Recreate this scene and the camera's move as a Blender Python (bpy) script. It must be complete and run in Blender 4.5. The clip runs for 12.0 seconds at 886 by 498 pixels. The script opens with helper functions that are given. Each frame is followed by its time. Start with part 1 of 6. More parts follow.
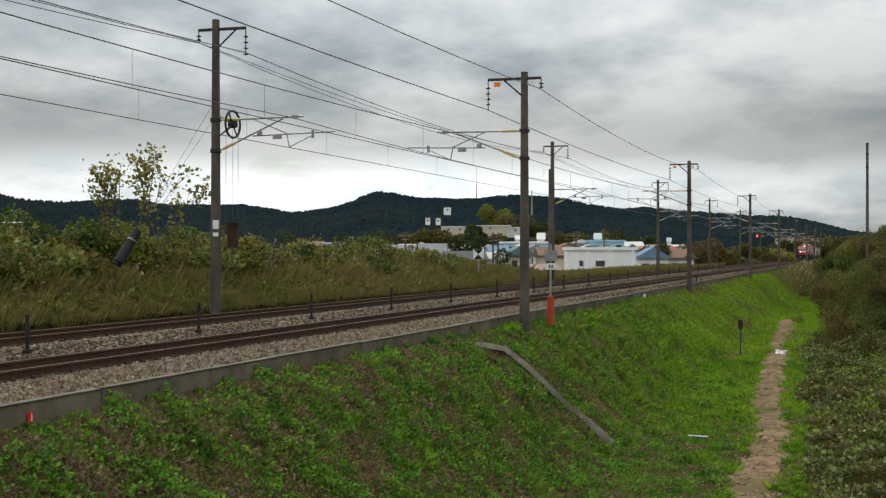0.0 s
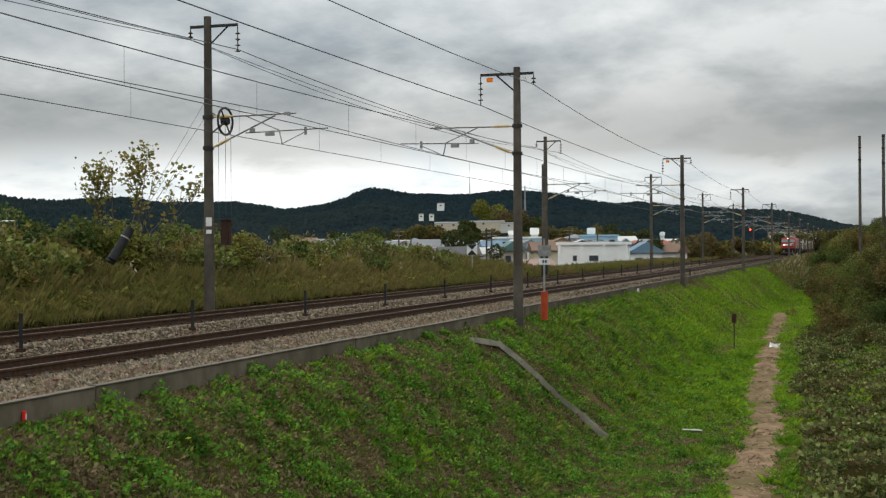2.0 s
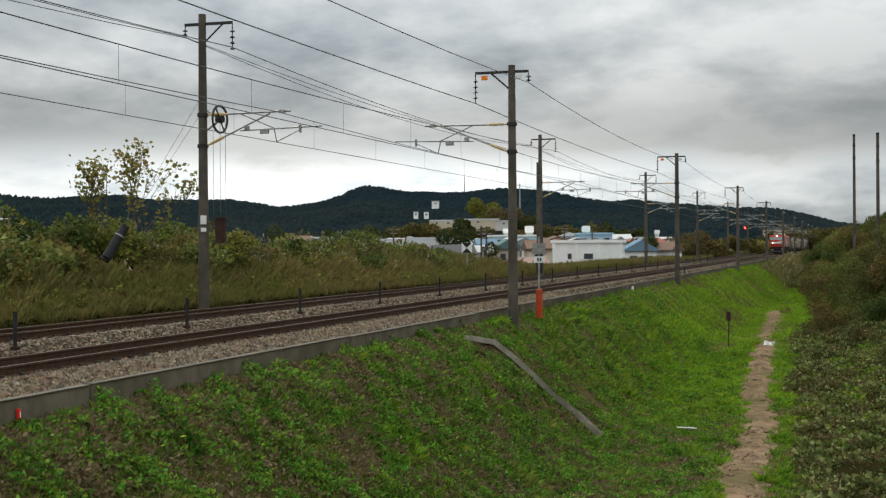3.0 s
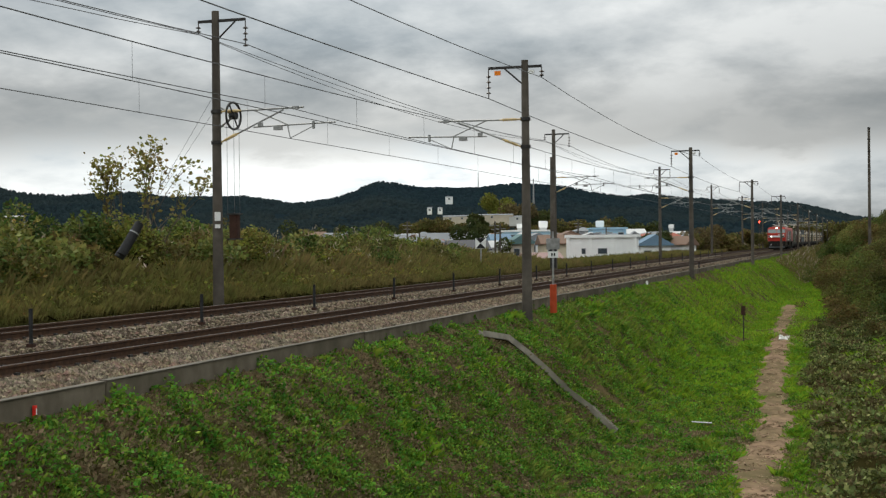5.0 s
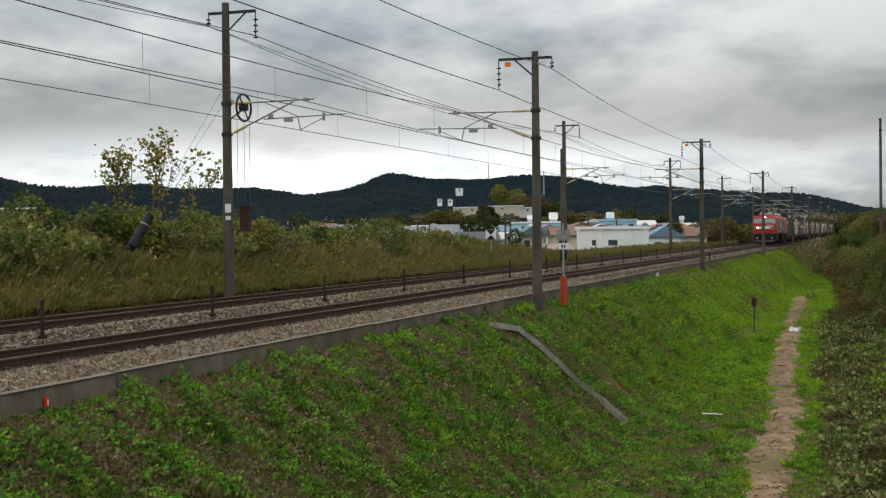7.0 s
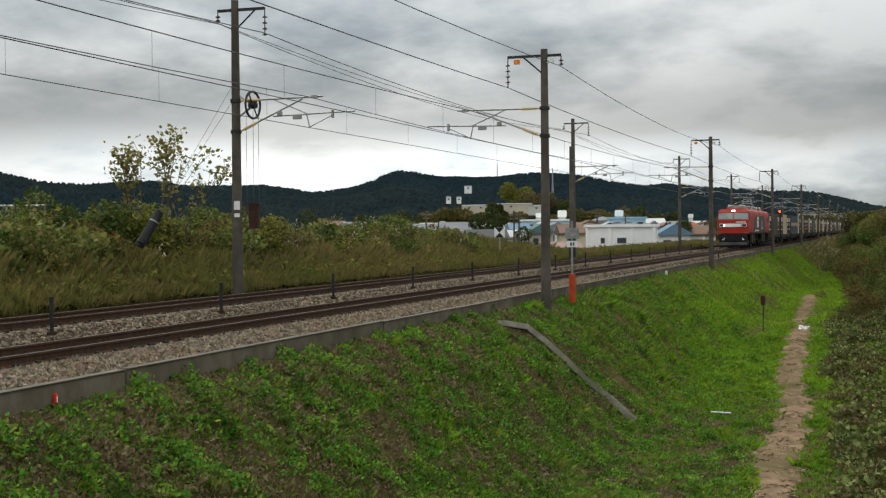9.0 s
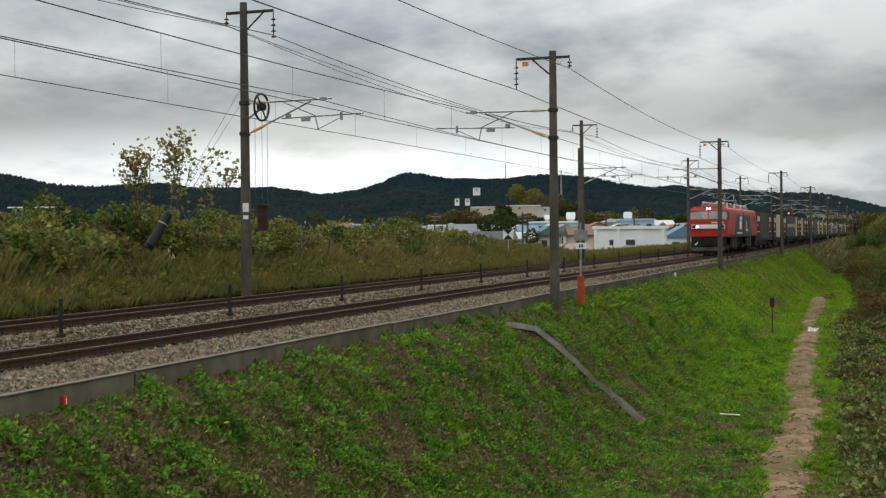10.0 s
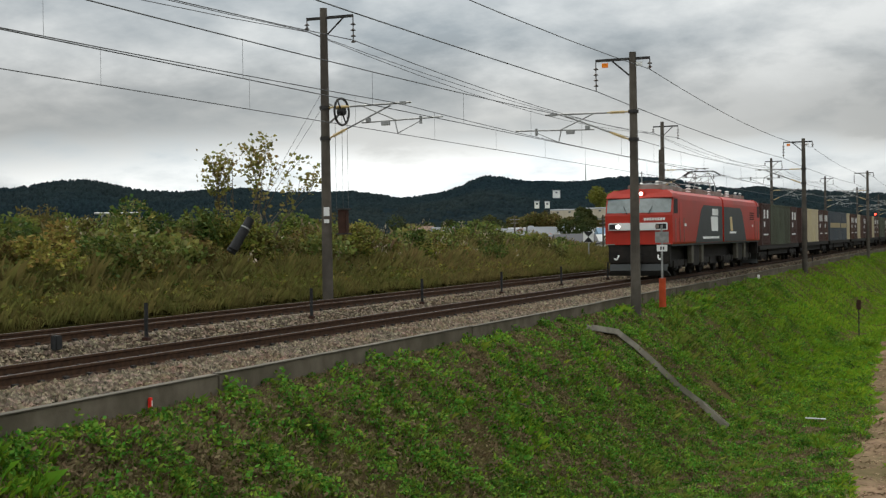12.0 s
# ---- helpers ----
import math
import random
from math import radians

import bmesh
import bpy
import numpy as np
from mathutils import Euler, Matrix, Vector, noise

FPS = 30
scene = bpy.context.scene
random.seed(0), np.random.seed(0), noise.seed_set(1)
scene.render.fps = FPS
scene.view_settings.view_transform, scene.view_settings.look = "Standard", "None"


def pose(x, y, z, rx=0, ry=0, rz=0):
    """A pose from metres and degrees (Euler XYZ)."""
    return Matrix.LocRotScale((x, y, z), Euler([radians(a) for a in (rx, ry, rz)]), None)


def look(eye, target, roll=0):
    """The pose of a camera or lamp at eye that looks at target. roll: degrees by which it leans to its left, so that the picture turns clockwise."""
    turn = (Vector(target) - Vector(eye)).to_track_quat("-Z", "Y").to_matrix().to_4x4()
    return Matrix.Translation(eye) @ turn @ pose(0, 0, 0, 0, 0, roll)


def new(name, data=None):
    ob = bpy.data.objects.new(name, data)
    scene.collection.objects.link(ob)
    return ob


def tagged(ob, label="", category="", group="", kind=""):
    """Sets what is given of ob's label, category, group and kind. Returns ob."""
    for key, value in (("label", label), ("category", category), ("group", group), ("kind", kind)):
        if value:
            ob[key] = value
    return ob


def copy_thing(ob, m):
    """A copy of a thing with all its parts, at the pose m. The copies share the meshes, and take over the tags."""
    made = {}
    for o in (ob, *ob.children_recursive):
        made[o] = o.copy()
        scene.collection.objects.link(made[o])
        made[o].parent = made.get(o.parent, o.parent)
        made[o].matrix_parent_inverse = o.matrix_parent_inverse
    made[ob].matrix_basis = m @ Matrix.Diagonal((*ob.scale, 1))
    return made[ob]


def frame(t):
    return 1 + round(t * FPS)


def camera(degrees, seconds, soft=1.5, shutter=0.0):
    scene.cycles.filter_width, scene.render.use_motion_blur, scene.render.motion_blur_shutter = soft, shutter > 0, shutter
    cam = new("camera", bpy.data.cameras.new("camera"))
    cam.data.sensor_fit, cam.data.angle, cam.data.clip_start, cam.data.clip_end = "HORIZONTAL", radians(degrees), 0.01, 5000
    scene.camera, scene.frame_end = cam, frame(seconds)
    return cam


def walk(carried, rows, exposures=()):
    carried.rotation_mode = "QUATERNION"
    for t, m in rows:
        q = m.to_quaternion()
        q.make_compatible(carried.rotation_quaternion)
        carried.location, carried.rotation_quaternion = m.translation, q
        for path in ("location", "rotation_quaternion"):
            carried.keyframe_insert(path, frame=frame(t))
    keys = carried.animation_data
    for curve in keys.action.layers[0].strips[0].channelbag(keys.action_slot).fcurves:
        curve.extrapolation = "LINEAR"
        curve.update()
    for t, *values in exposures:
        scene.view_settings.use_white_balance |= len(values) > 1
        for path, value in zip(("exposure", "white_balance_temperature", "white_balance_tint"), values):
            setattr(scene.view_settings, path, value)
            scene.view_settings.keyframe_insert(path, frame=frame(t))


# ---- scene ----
EYE = 1.985
cam = camera(37.12, 12.0, soft=1.3)
# seconds, yaw, pitch, roll
VIEWS = [
    (0.0, 17.54, 0.172, 0.0),
    (0.5, 17.544, 0.31, 0.223),
    (1.0, 17.569, 0.505, 0.02),
    (1.5, 17.432, 0.259, 0.266),
    (2.0, 17.261, -0.014, 0.379),
    (2.5, 17.047, -0.082, 0.441),
    (3.0, 17.035, -0.101, 0.367),
    (5.0, 17.635, -0.292, 0.627),
    (5.5, 18.037, -0.421, 0.626),
    (6.0, 18.247, -0.53, 0.551),
    (6.5, 18.187, -0.584, 0.609),
    (7.0, 18.078, -0.651, 0.661),
    (9.0, 18.456, -0.751, 0.545),
    (9.5, 18.568, -0.777, 0.571),
    (10.0, 18.826, -0.663, 0.571),
    (10.5, 19.13, -0.727, 0.628),
    (11.0, 19.761, -0.849, 0.621),
    (11.5, 21.06, -0.67, 0.887),
    (12.0, 22.291, -0.487, 0.869),
]
walk(cam, [(t, pose(0, 0, EYE, 90 + pitch, roll, yaw)) for t, yaw, pitch, roll in VIEWS])

# ---- world and light ----
def build_world():
    w = bpy.data.worlds.new("overcast_sky")
    scene.world = w
    w.use_nodes = True
    nt = w.node_tree
    nt.nodes.clear()
    N, K = nt.nodes.new, nt.links.new
    out, bg = N("ShaderNodeOutputWorld"), N("ShaderNodeBackground")
    sky = N("ShaderNodeTexSky")
    sky.sky_type, sky.sun_disc = "NISHITA", False
    sky.sun_elevation, sky.sun_rotation = radians(35), radians(-25)
    tc, sep = N("ShaderNodeTexCoord"), N("ShaderNodeSeparateXYZ")
    K(tc.outputs["Generated"], sep.inputs[0])

    def math(op, a, b=None):
        n = N("ShaderNodeMath")
        n.operation = op
        for i, v in enumerate((a, b)):
            if v is None:
                continue
            if isinstance(v, (int, float)):
                n.inputs[i].default_value = v
            else:
                K(v, n.inputs[i])
        return n.outputs[0]

    up = math("MAXIMUM", sep.outputs[2], 0.0)
    den = math("ADD", up, 0.30)
    comb = N("ShaderNodeCombineXYZ")
    K(math("DIVIDE", sep.outputs[0], den), comb.inputs[0])
    K(math("DIVIDE", sep.outputs[1], den), comb.inputs[1])

    def cloud(scale, detail, off, rough=0.55):
        m, n = N("ShaderNodeMapping"), N("ShaderNodeTexNoise")
        m.inputs["Location"].default_value = off
        K(comb.outputs[0], m.inputs[0])
        K(m.outputs[0], n.inputs["Vector"])
        n.inputs["Scale"].default_value, n.inputs["Detail"].default_value = scale, detail
        n.inputs["Roughness"].default_value, n.inputs["Distortion"].default_value = rough, 0.12
        return n.outputs["Fac"]

    big, fine = cloud(1.1, 3, (3.1, 1.7, 0)), cloud(3.2, 8, (0.4, 5.2, 0), 0.58)
    mixn = math("ADD", math("MULTIPLY", big, 0.5), math("MULTIPLY", fine, 0.5))
    ramp = N("ShaderNodeValToRGB")
    ramp.color_ramp.elements[0].position, ramp.color_ramp.elements[1].position = 0.39, 0.59
    ramp.color_ramp.elements[0].color = (0.30, 0.345, 0.375, 1)
    ramp.color_ramp.elements[1].color = (0.72, 0.74, 0.735, 1)
    K(mixn, ramp.inputs[0])
    # height above the horizon: a bright gap under a dark cloud base, lighter overhead
    band = N("ShaderNodeValToRGB")
    cr = band.color_ramp
    cr.elements[0].position, cr.elements[0].color = 0.0, (1.3, 1.3, 1.3, 1)
    cr.elements[1].position, cr.elements[1].color = 1.0, (3.3, 3.25, 3.1, 1)
    for p, v in ((0.030, 1.80), (0.056, 1.80), (0.072, 1.25), (0.084, 0.86), (0.100, 0.80), (0.118, 0.90), (0.140, 1.18), (0.18, 1.35), (0.4, 2.0)):
        e = cr.elements.new(p)
        e.color = (v, v, v, 1)
    wob = math("ADD", up, math("MULTIPLY", math("SUBTRACT", mixn, 0.5), 0.13))
    K(wob, band.inputs[0])
    mul = N("ShaderNodeMix")
    mul.data_type, mul.blend_type = "RGBA", "MULTIPLY"
    mul.inputs[0].default_value = 1.0
    K(ramp.outputs[0], mul.inputs[6])
    K(band.outputs[0], mul.inputs[7])
    # the cloud gap is brightest in the north-west and greyer round to the east
    dot = math("ADD", math("MULTIPLY", sep.outputs[0], -0.375), math("MULTIPLY", sep.outputs[1], 0.927))
    side = math("MAXIMUM", math("ADD", math("MULTIPLY", math("POWER", math("MAXIMUM", dot, 0.0), 20.0), 0.60), 0.44), 0.56)
    high = math("MINIMUM", math("MULTIPLY", up, 2.6), 1.0)
    side = math("ADD", math("MULTIPLY", side, math("SUBTRACT", 1.0, high)), high)
    tint = N("ShaderNodeMix")
    tint.data_type, tint.blend_type = "RGBA", "MULTIPLY"
    tint.inputs[0].default_value = 1.0
    K(mul.outputs[2], tint.inputs[6])
    K(side, tint.inputs[7])
    mul = tint
    mix = N("ShaderNodeMix")
    mix.data_type = "RGBA"
    mix.inputs[0].default_value = 0.96
    skys = N("ShaderNodeMix")
    skys.data_type, skys.blend_type = "RGBA", "MULTIPLY"
    skys.inputs[0].default_value = 1.0
    skys.inputs[7].default_value = (0.1, 0.1, 0.1, 1)
    K(sky.outputs[0], skys.inputs[6])
    K(skys.outputs[2], mix.inputs[6])
    K(mul.outputs[2], mix.inputs[7])
    K(mix.outputs[2], bg.inputs[0])
    bg.inputs[1].default_value = SKY
    K(bg.outputs[0], out.inputs[0])
    sun = new("sun", bpy.data.lights.new("sun", "SUN"))
    sun.data.energy, sun.data.angle, sun.data.color = 0.9, radians(25), (1, 0.92, 0.80)
    sun.matrix_world = look((0, 0, 60), (30, -45, 0))


SKY = 1.05
build_world()


# ---- materials ----
def material(name, a, b=None, rough=0.8, metal=0.0, scale=6.0, grime=None, bump=0.0, bscale=40.0, island=0.0, obj=0.0, emit=None, strength=0.0, spec=0.15, trans=0.0):
    """Two colours mixed by noise at two scales, an optional third in larger stains, bump, and random value by island or object."""
    m = bpy.data.materials.new(name)
    m.use_nodes = True
    nt = m.node_tree
    bs = nt.nodes["Principled BSDF"]
    N, K = nt.nodes.new, nt.links.new
    bs.inputs["Roughness"].default_value, bs.inputs["Metallic"].default_value = rough, metal
    bs.inputs["Specular IOR Level"].default_value = spec
    b = b or tuple(v * 0.75 for v in a)
    tc = N("ShaderNodeTexCoord")
    geo = N("ShaderNodeNewGeometry")

    def noi(s, d):
        n = N("ShaderNodeTexNoise")
        n.inputs["Scale"].default_value, n.inputs["Detail"].default_value = s, d
        K(geo.outputs["Position"] if not obj else tc.outputs["Object"], n.inputs["Vector"])
        return n.outputs["Fac"]

    def mixc(f, c1, c2):
        n = N("ShaderNodeMix")
        n.data_type = "RGBA"
        for k, v in ((0, f), (6, c1), (7, c2)):
            if isinstance(v, tuple):
                n.inputs[k].default_value = (*v, 1)
            elif isinstance(v, float):
                n.inputs[k].default_value = v
            else:
                K(v, n.inputs[k])
        return n.outputs[2]

    def ramp(v, lo, hi):
        n = N("ShaderNodeMapRange")
        n.inputs[1].default_value, n.inputs[2].default_value = lo, hi
        K(v, n.inputs[0])
        return n.outputs[0]

    col = mixc(ramp(noi(scale, 6), 0.35, 0.65), a, b)
    if grime:
        col = mixc(ramp(noi(scale * 0.18, 4), 0.42, 0.72), col, grime)
    if island or obj:
        src = geo.outputs["Random Per Island"]
        if obj:
            src = N("ShaderNodeObjectInfo").outputs["Random"]
        hsv = N("ShaderNodeHueSaturation")
        amount = island or obj
        mr = N("ShaderNodeMapRange")
        mr.inputs[3].default_value, mr.inputs[4].default_value = 1 - amount, 1 + amount
        K(src, mr.inputs[0])
        K(mr.outputs[0], hsv.inputs["Value"])
        if island:
            mh = N("ShaderNodeMapRange")
            mh.inputs[3].default_value, mh.inputs[4].default_value = 0.5 + island * 0.06, 0.5 - island * 0.10
            mm = N("ShaderNodeMath")
            mm.operation, mm.inputs[1].default_value = "MULTIPLY", 7.31
            fr = N("ShaderNodeMath")
            fr.operation = "FRACT"
            K(src, mm.inputs[0])
            K(mm.outputs[0], fr.inputs[0])
            K(fr.outputs[0], mh.inputs[0])
            K(mh.outputs[0], hsv.inputs["Hue"])
        K(col, hsv.inputs["Color"])
        col = hsv.outputs[0]
    K(col, bs.inputs["Base Color"])
    if trans:
        tl, ms = N("ShaderNodeBsdfTranslucent"), N("ShaderNodeMixShader")
        K(col, tl.inputs["Color"])
        ms.inputs[0].default_value = trans
        K(bs.outputs[0], ms.inputs[1])
        K(tl.outputs[0], ms.inputs[2])
        K(ms.outputs[0], nt.nodes["Material Output"].inputs[0])
    if bump:
        bp = N("ShaderNodeBump")
        bp.inputs["Strength"].default_value = bump
        bp.inputs["Distance"].default_value = 0.02
        K(noi(bscale, 5), bp.inputs["Height"])
        K(bp.outputs[0], bs.inputs["Normal"])
    if emit:
        bs.inputs["Emission Color"].default_value = (*emit, 1)
        bs.inputs["Emission Strength"].default_value = strength
    return m


MAT = dict(
    soil=material("soil", (0.16, 0.12, 0.075), (0.08, 0.07, 0.04), scale=3, grime=(0.05, 0.06, 0.025), bump=0.6, bscale=20),
    slope=material("slope_turf", (0.060, 0.058, 0.018), (0.110, 0.080, 0.040), scale=2.0, grime=(0.045, 0.054, 0.014), bump=1.0, bscale=25, spec=0.0),
    path=material("path_dirt", (0.25, 0.172, 0.11), (0.135, 0.092, 0.06), scale=2.0, grime=(0.085, 0.075, 0.035), bump=0.9, bscale=14, spec=0.0),
    grass=material("grass", (0.085, 0.190, 0.014), (0.160, 0.295, 0.025), scale=0.9, grime=(0.165, 0.17, 0.05), island=0.45, rough=0.8, spec=0.05, trans=0.4),
    weed=material("weed_leaf", (0.048, 0.122, 0.013), (0.140, 0.285, 0.034), scale=1.5, island=0.55, rough=0.7, spec=0.1, trans=0.35),
    dry=material("dry_stalk", (0.20, 0.16, 0.085), (0.13, 0.10, 0.05), scale=2, island=0.35, spec=0.1, trans=0.3),
    scrub=material("scrub_leaf", (0.15, 0.165, 0.026), (0.25, 0.185, 0.05), scale=0.5, grime=(0.085, 0.135, 0.025), island=0.5, rough=0.7, spec=0.12, trans=0.35),
    bank=material("bank_leaf", (0.12, 0.155, 0.03), (0.18, 0.165, 0.05), scale=0.5, grime=(0.07, 0.11, 0.025), island=0.45, rough=0.7, spec=0.12, trans=0.4),
    # Near-black for the shade between leaves and on the ground below.
    scrubshade=material("shaded_scrub_floor", (0.022, 0.021, 0.007), (0.036, 0.028, 0.009), scale=1.5, spec=0.0),
    rail=material("rail_steel", (0.066, 0.034, 0.018), (0.034, 0.019, 0.012), scale=9, rough=0.8, metal=0.0),
    railhead=material("rail_running_top", (0.085, 0.07, 0.06), (0.05, 0.04, 0.033), scale=5, rough=0.5, metal=0.3),
    sleeper=material("sleeper_concrete", (0.26, 0.22, 0.18), (0.17, 0.13, 0.10), scale=8, bump=0.3),
    ballast=material("ballast_stone", (0.26, 0.218, 0.152), (0.062, 0.052, 0.038), scale=9, grime=(0.17, 0.125, 0.078), island=0.45, rough=0.9, spec=0.1),
    # Bed coloured darker than its stones, for the shade in their gaps.
    shadedbed=material("ballast_bed", (0.065, 0.05, 0.036), (0.032, 0.025, 0.018), scale=18, bump=1.0, bscale=30, spec=0.0),
    concrete=material("weathered_concrete", (0.155, 0.13, 0.098), (0.10, 0.084, 0.062), scale=2.2, grime=(0.062, 0.055, 0.036), bump=0.35, bscale=30, rough=0.9, spec=0.05),
    pole=material("pole_concrete", (0.115, 0.10, 0.082), (0.08, 0.068, 0.055), scale=3, grime=(0.05, 0.043, 0.036), bump=0.25, rough=0.85),
    steel=material("galvanised_steel", (0.36, 0.36, 0.35), (0.24, 0.24, 0.23), scale=5, rough=0.5, metal=0.7),
    darksteel=material("dark_steel", (0.055, 0.052, 0.05), (0.035, 0.033, 0.03), scale=6, rough=0.6, metal=0.4),
    wire=material("wire_copper", (0.10, 0.10, 0.10), (0.07, 0.07, 0.07), rough=0.6, metal=0.3),
    insul=material("insulator_ceramic", (0.62, 0.48, 0.24), (0.5, 0.36, 0.16), rough=0.3),
    porcelain=material("porcelain_brown", (0.09, 0.075, 0.065), (0.05, 0.04, 0.035), rough=0.25),
    orange=material("orange_paint", (0.42, 0.065, 0.022), (0.33, 0.05, 0.016), scale=4, rough=0.6),
    lamp_orange=material("orange_plate", (0.85, 0.24, 0.02), (0.8, 0.2, 0.02), rough=0.5),
    white=material("white_paint", (0.78, 0.78, 0.76), (0.68, 0.68, 0.66), scale=2, grime=(0.58, 0.57, 0.54), rough=0.6),
    black=material("black_paint", (0.018, 0.018, 0.018), (0.03, 0.03, 0.03), rough=0.6),
    redmark=material("red_marker", (0.75, 0.04, 0.03), (0.65, 0.03, 0.02), rough=0.5),
    red=material("loco_red", (0.42, 0.026, 0.012), (0.35, 0.02, 0.009), scale=1.2, grime=(0.27, 0.028, 0.014), rough=0.45, spec=0.3, obj=0.01),
    locogrey=material("loco_grey", (0.05, 0.053, 0.052), (0.04, 0.042, 0.041), scale=1.5, rough=0.5, obj=0.01),
    roofgrey=material("roof_grey", (0.30, 0.27, 0.24), (0.20, 0.175, 0.15), scale=3, grime=(0.16, 0.11, 0.08), rough=0.65, obj=0.01),
    underframe=material("underframe_grime", (0.014, 0.0125, 0.011), (0.024, 0.02, 0.017), scale=4, rough=0.85, spec=0.2, obj=0.01),
    # Light grey-green puts a reflection into the panes' base colour.
    glass=material("cab_glass_reflection", (0.15, 0.175, 0.17), (0.12, 0.14, 0.135), rough=0.06, spec=0.9, obj=0.01),
    headlight=material("headlight", (1, 1, 1), (1, 1, 1), emit=(1.0, 0.93, 0.85), strength=5.0),
    markerlight=material("signal_red_light", (0.8, 0.03, 0.02), emit=(1.0, 0.05, 0.03), strength=9.0),
    # Woods and their ground are shifted towards blue for distance haze.
    hill=material("hazy_forest", (0.0095, 0.0175, 0.0220), (0.0135, 0.0225, 0.0265), scale=0.012, grime=(0.019, 0.025, 0.024), island=0.14, rough=1.0, spec=0.0),
    hillground=material("hazy_forest_floor", (0.009, 0.016, 0.020), (0.012, 0.020, 0.024), scale=0.01, rough=1.0, spec=0.0),
    field=material("distant_field", (0.10, 0.10, 0.04), (0.15, 0.12, 0.06), scale=0.05, grime=(0.06, 0.075, 0.03)),
    bark=material("bark", (0.11, 0.09, 0.07), (0.07, 0.055, 0.04), scale=8, bump=0.5),
    gutter=material("pale_concrete", (0.32, 0.29, 0.24), (0.21, 0.19, 0.155), scale=3, grime=(0.12, 0.11, 0.08), bump=0.3),
    dusty=material("dusty_grey", (0.10, 0.09, 0.07), (0.07, 0.062, 0.048), scale=4, obj=0.02),
    lush=material("lush_grass", (0.135, 0.265, 0.018), (0.20, 0.34, 0.026), scale=0.5, grime=(0.10, 0.19, 0.015), island=0.35, rough=0.8, spec=0.05, trans=0.45),
    litter=material("leaf_litter", (0.155, 0.125, 0.072), (0.085, 0.07, 0.042), scale=2, island=0.5, spec=0.05),
    brush=material("dark_brush_leaf", (0.058, 0.094, 0.019), (0.115, 0.136, 0.030), scale=0.6, grime=(0.042, 0.076, 0.018), island=0.55, rough=0.7, spec=0.12, trans=0.35),
    thicket=material("thicket_leaf", (0.098, 0.094, 0.025), (0.150, 0.112, 0.035), scale=0.5, grime=(0.06, 0.074, 0.02), island=0.5, rough=0.7, spec=0.1, trans=0.35),
    coping=material("coping_concrete", (0.145, 0.128, 0.10), (0.10, 0.088, 0.07), scale=3, grime=(0.075, 0.067, 0.05), bump=0.3),
    # Creeper colours are lowered to hold the shade of the taller bushes.
    creeper=material("shaded_creeper_leaf", (0.060, 0.086, 0.019), (0.105, 0.098, 0.030), scale=0.5, grime=(0.04, 0.064, 0.016), island=0.5, rough=0.7, spec=0.12, trans=0.35),
    straw=material("trodden_straw", (0.34, 0.255, 0.16), (0.22, 0.16, 0.095), scale=2, island=0.4, spec=0.05),
    rust=material("rusty_iron", (0.055, 0.026, 0.018), (0.034, 0.018, 0.013), scale=5, rough=0.8),
)


# ---- mesh helpers ----
class Geo:
    """Gathers faces for one mesh."""

    def __init__(self):
        self.v, self.f = [], []

    def add(self, verts, faces):
        n = len(self.v)
        self.v += [tuple(p) for p in verts]
        self.f += [tuple(i + n for i in f) for f in faces]
        return self

    def box(self, x, y, z, sx, sy, sz, m=None):
        """A box centred on x, y with its base at z."""
        vs = [Vector((x + a * sx / 2, y + b * sy / 2, z + c * sz)) for c in (0, 1) for a, b in ((-1, -1), (1, -1), (1, 1), (-1, 1))]
        if m:
            vs = [m @ p for p in vs]
        return self.add(vs, [(3, 2, 1, 0), (4, 5, 6, 7), (0, 1, 5, 4), (1, 2, 6, 5), (2, 3, 7, 6), (3, 0, 4, 7)])

    def rod(self, p, q, r0, r1=None, n=8):
        """A round bar from p to q."""
        p, q = Vector(p), Vector(q)
        r1 = r0 if r1 is None else r1
        t = (q - p).to_track_quat("Z", "Y").to_matrix()
        ring = [t @ Vector((math.cos(a * 2 * math.pi / n), math.sin(a * 2 * math.pi / n), 0)) for a in range(n)]
        vs = [p + r0 * c for c in ring] + [q + r1 * c for c in ring]
        fs = [(i, (i + 1) % n, n + (i + 1) % n, n + i) for i in range(n)]
        return self.add(vs, fs + [tuple(range(n - 1, -1, -1)), tuple(range(n, 2 * n))])

    def loft(self, rings, close=True, caps=True):
        """Joins rings of equal length."""
        n = len(rings[0])
        vs = [p for r in rings for p in r]
        fs = []
        for k in range(len(rings) - 1):
            for i in range(n if close else n - 1):
                j = (i + 1) % n
                fs.append((k * n + i, k * n + j, (k + 1) * n + j, (k + 1) * n + i))
        if caps and close:
            fs += [tuple(range(n - 1, -1, -1)), tuple(range((len(rings) - 1) * n, len(rings) * n))]
        return self.add(vs, fs)

    def path(self, pts, r, n=6):
        for a, b in zip(pts, pts[1:]):
            self.rod(a, b, r, n=n)
        return self

    def mesh(self, name, mat, bevel=0.0, smooth=False):
        me = bpy.data.meshes.new(name)
        me.from_pydata(self.v, [], self.f)
        if bevel:
            bm = bmesh.new()
            bm.from_mesh(me)
            bmesh.ops.recalc_face_normals(bm, faces=bm.faces)
            bmesh.ops.bevel(bm, geom=list(bm.edges), offset=bevel, segments=2, affect="EDGES", clamp_overlap=True)
            bm.to_mesh(me)
            bm.free()
        me.materials.append(MAT[mat] if isinstance(mat, str) else mat)
        if smooth:
            me.polygons.foreach_set("use_smooth", [True] * len(me.polygons))
        me.update()
        return me


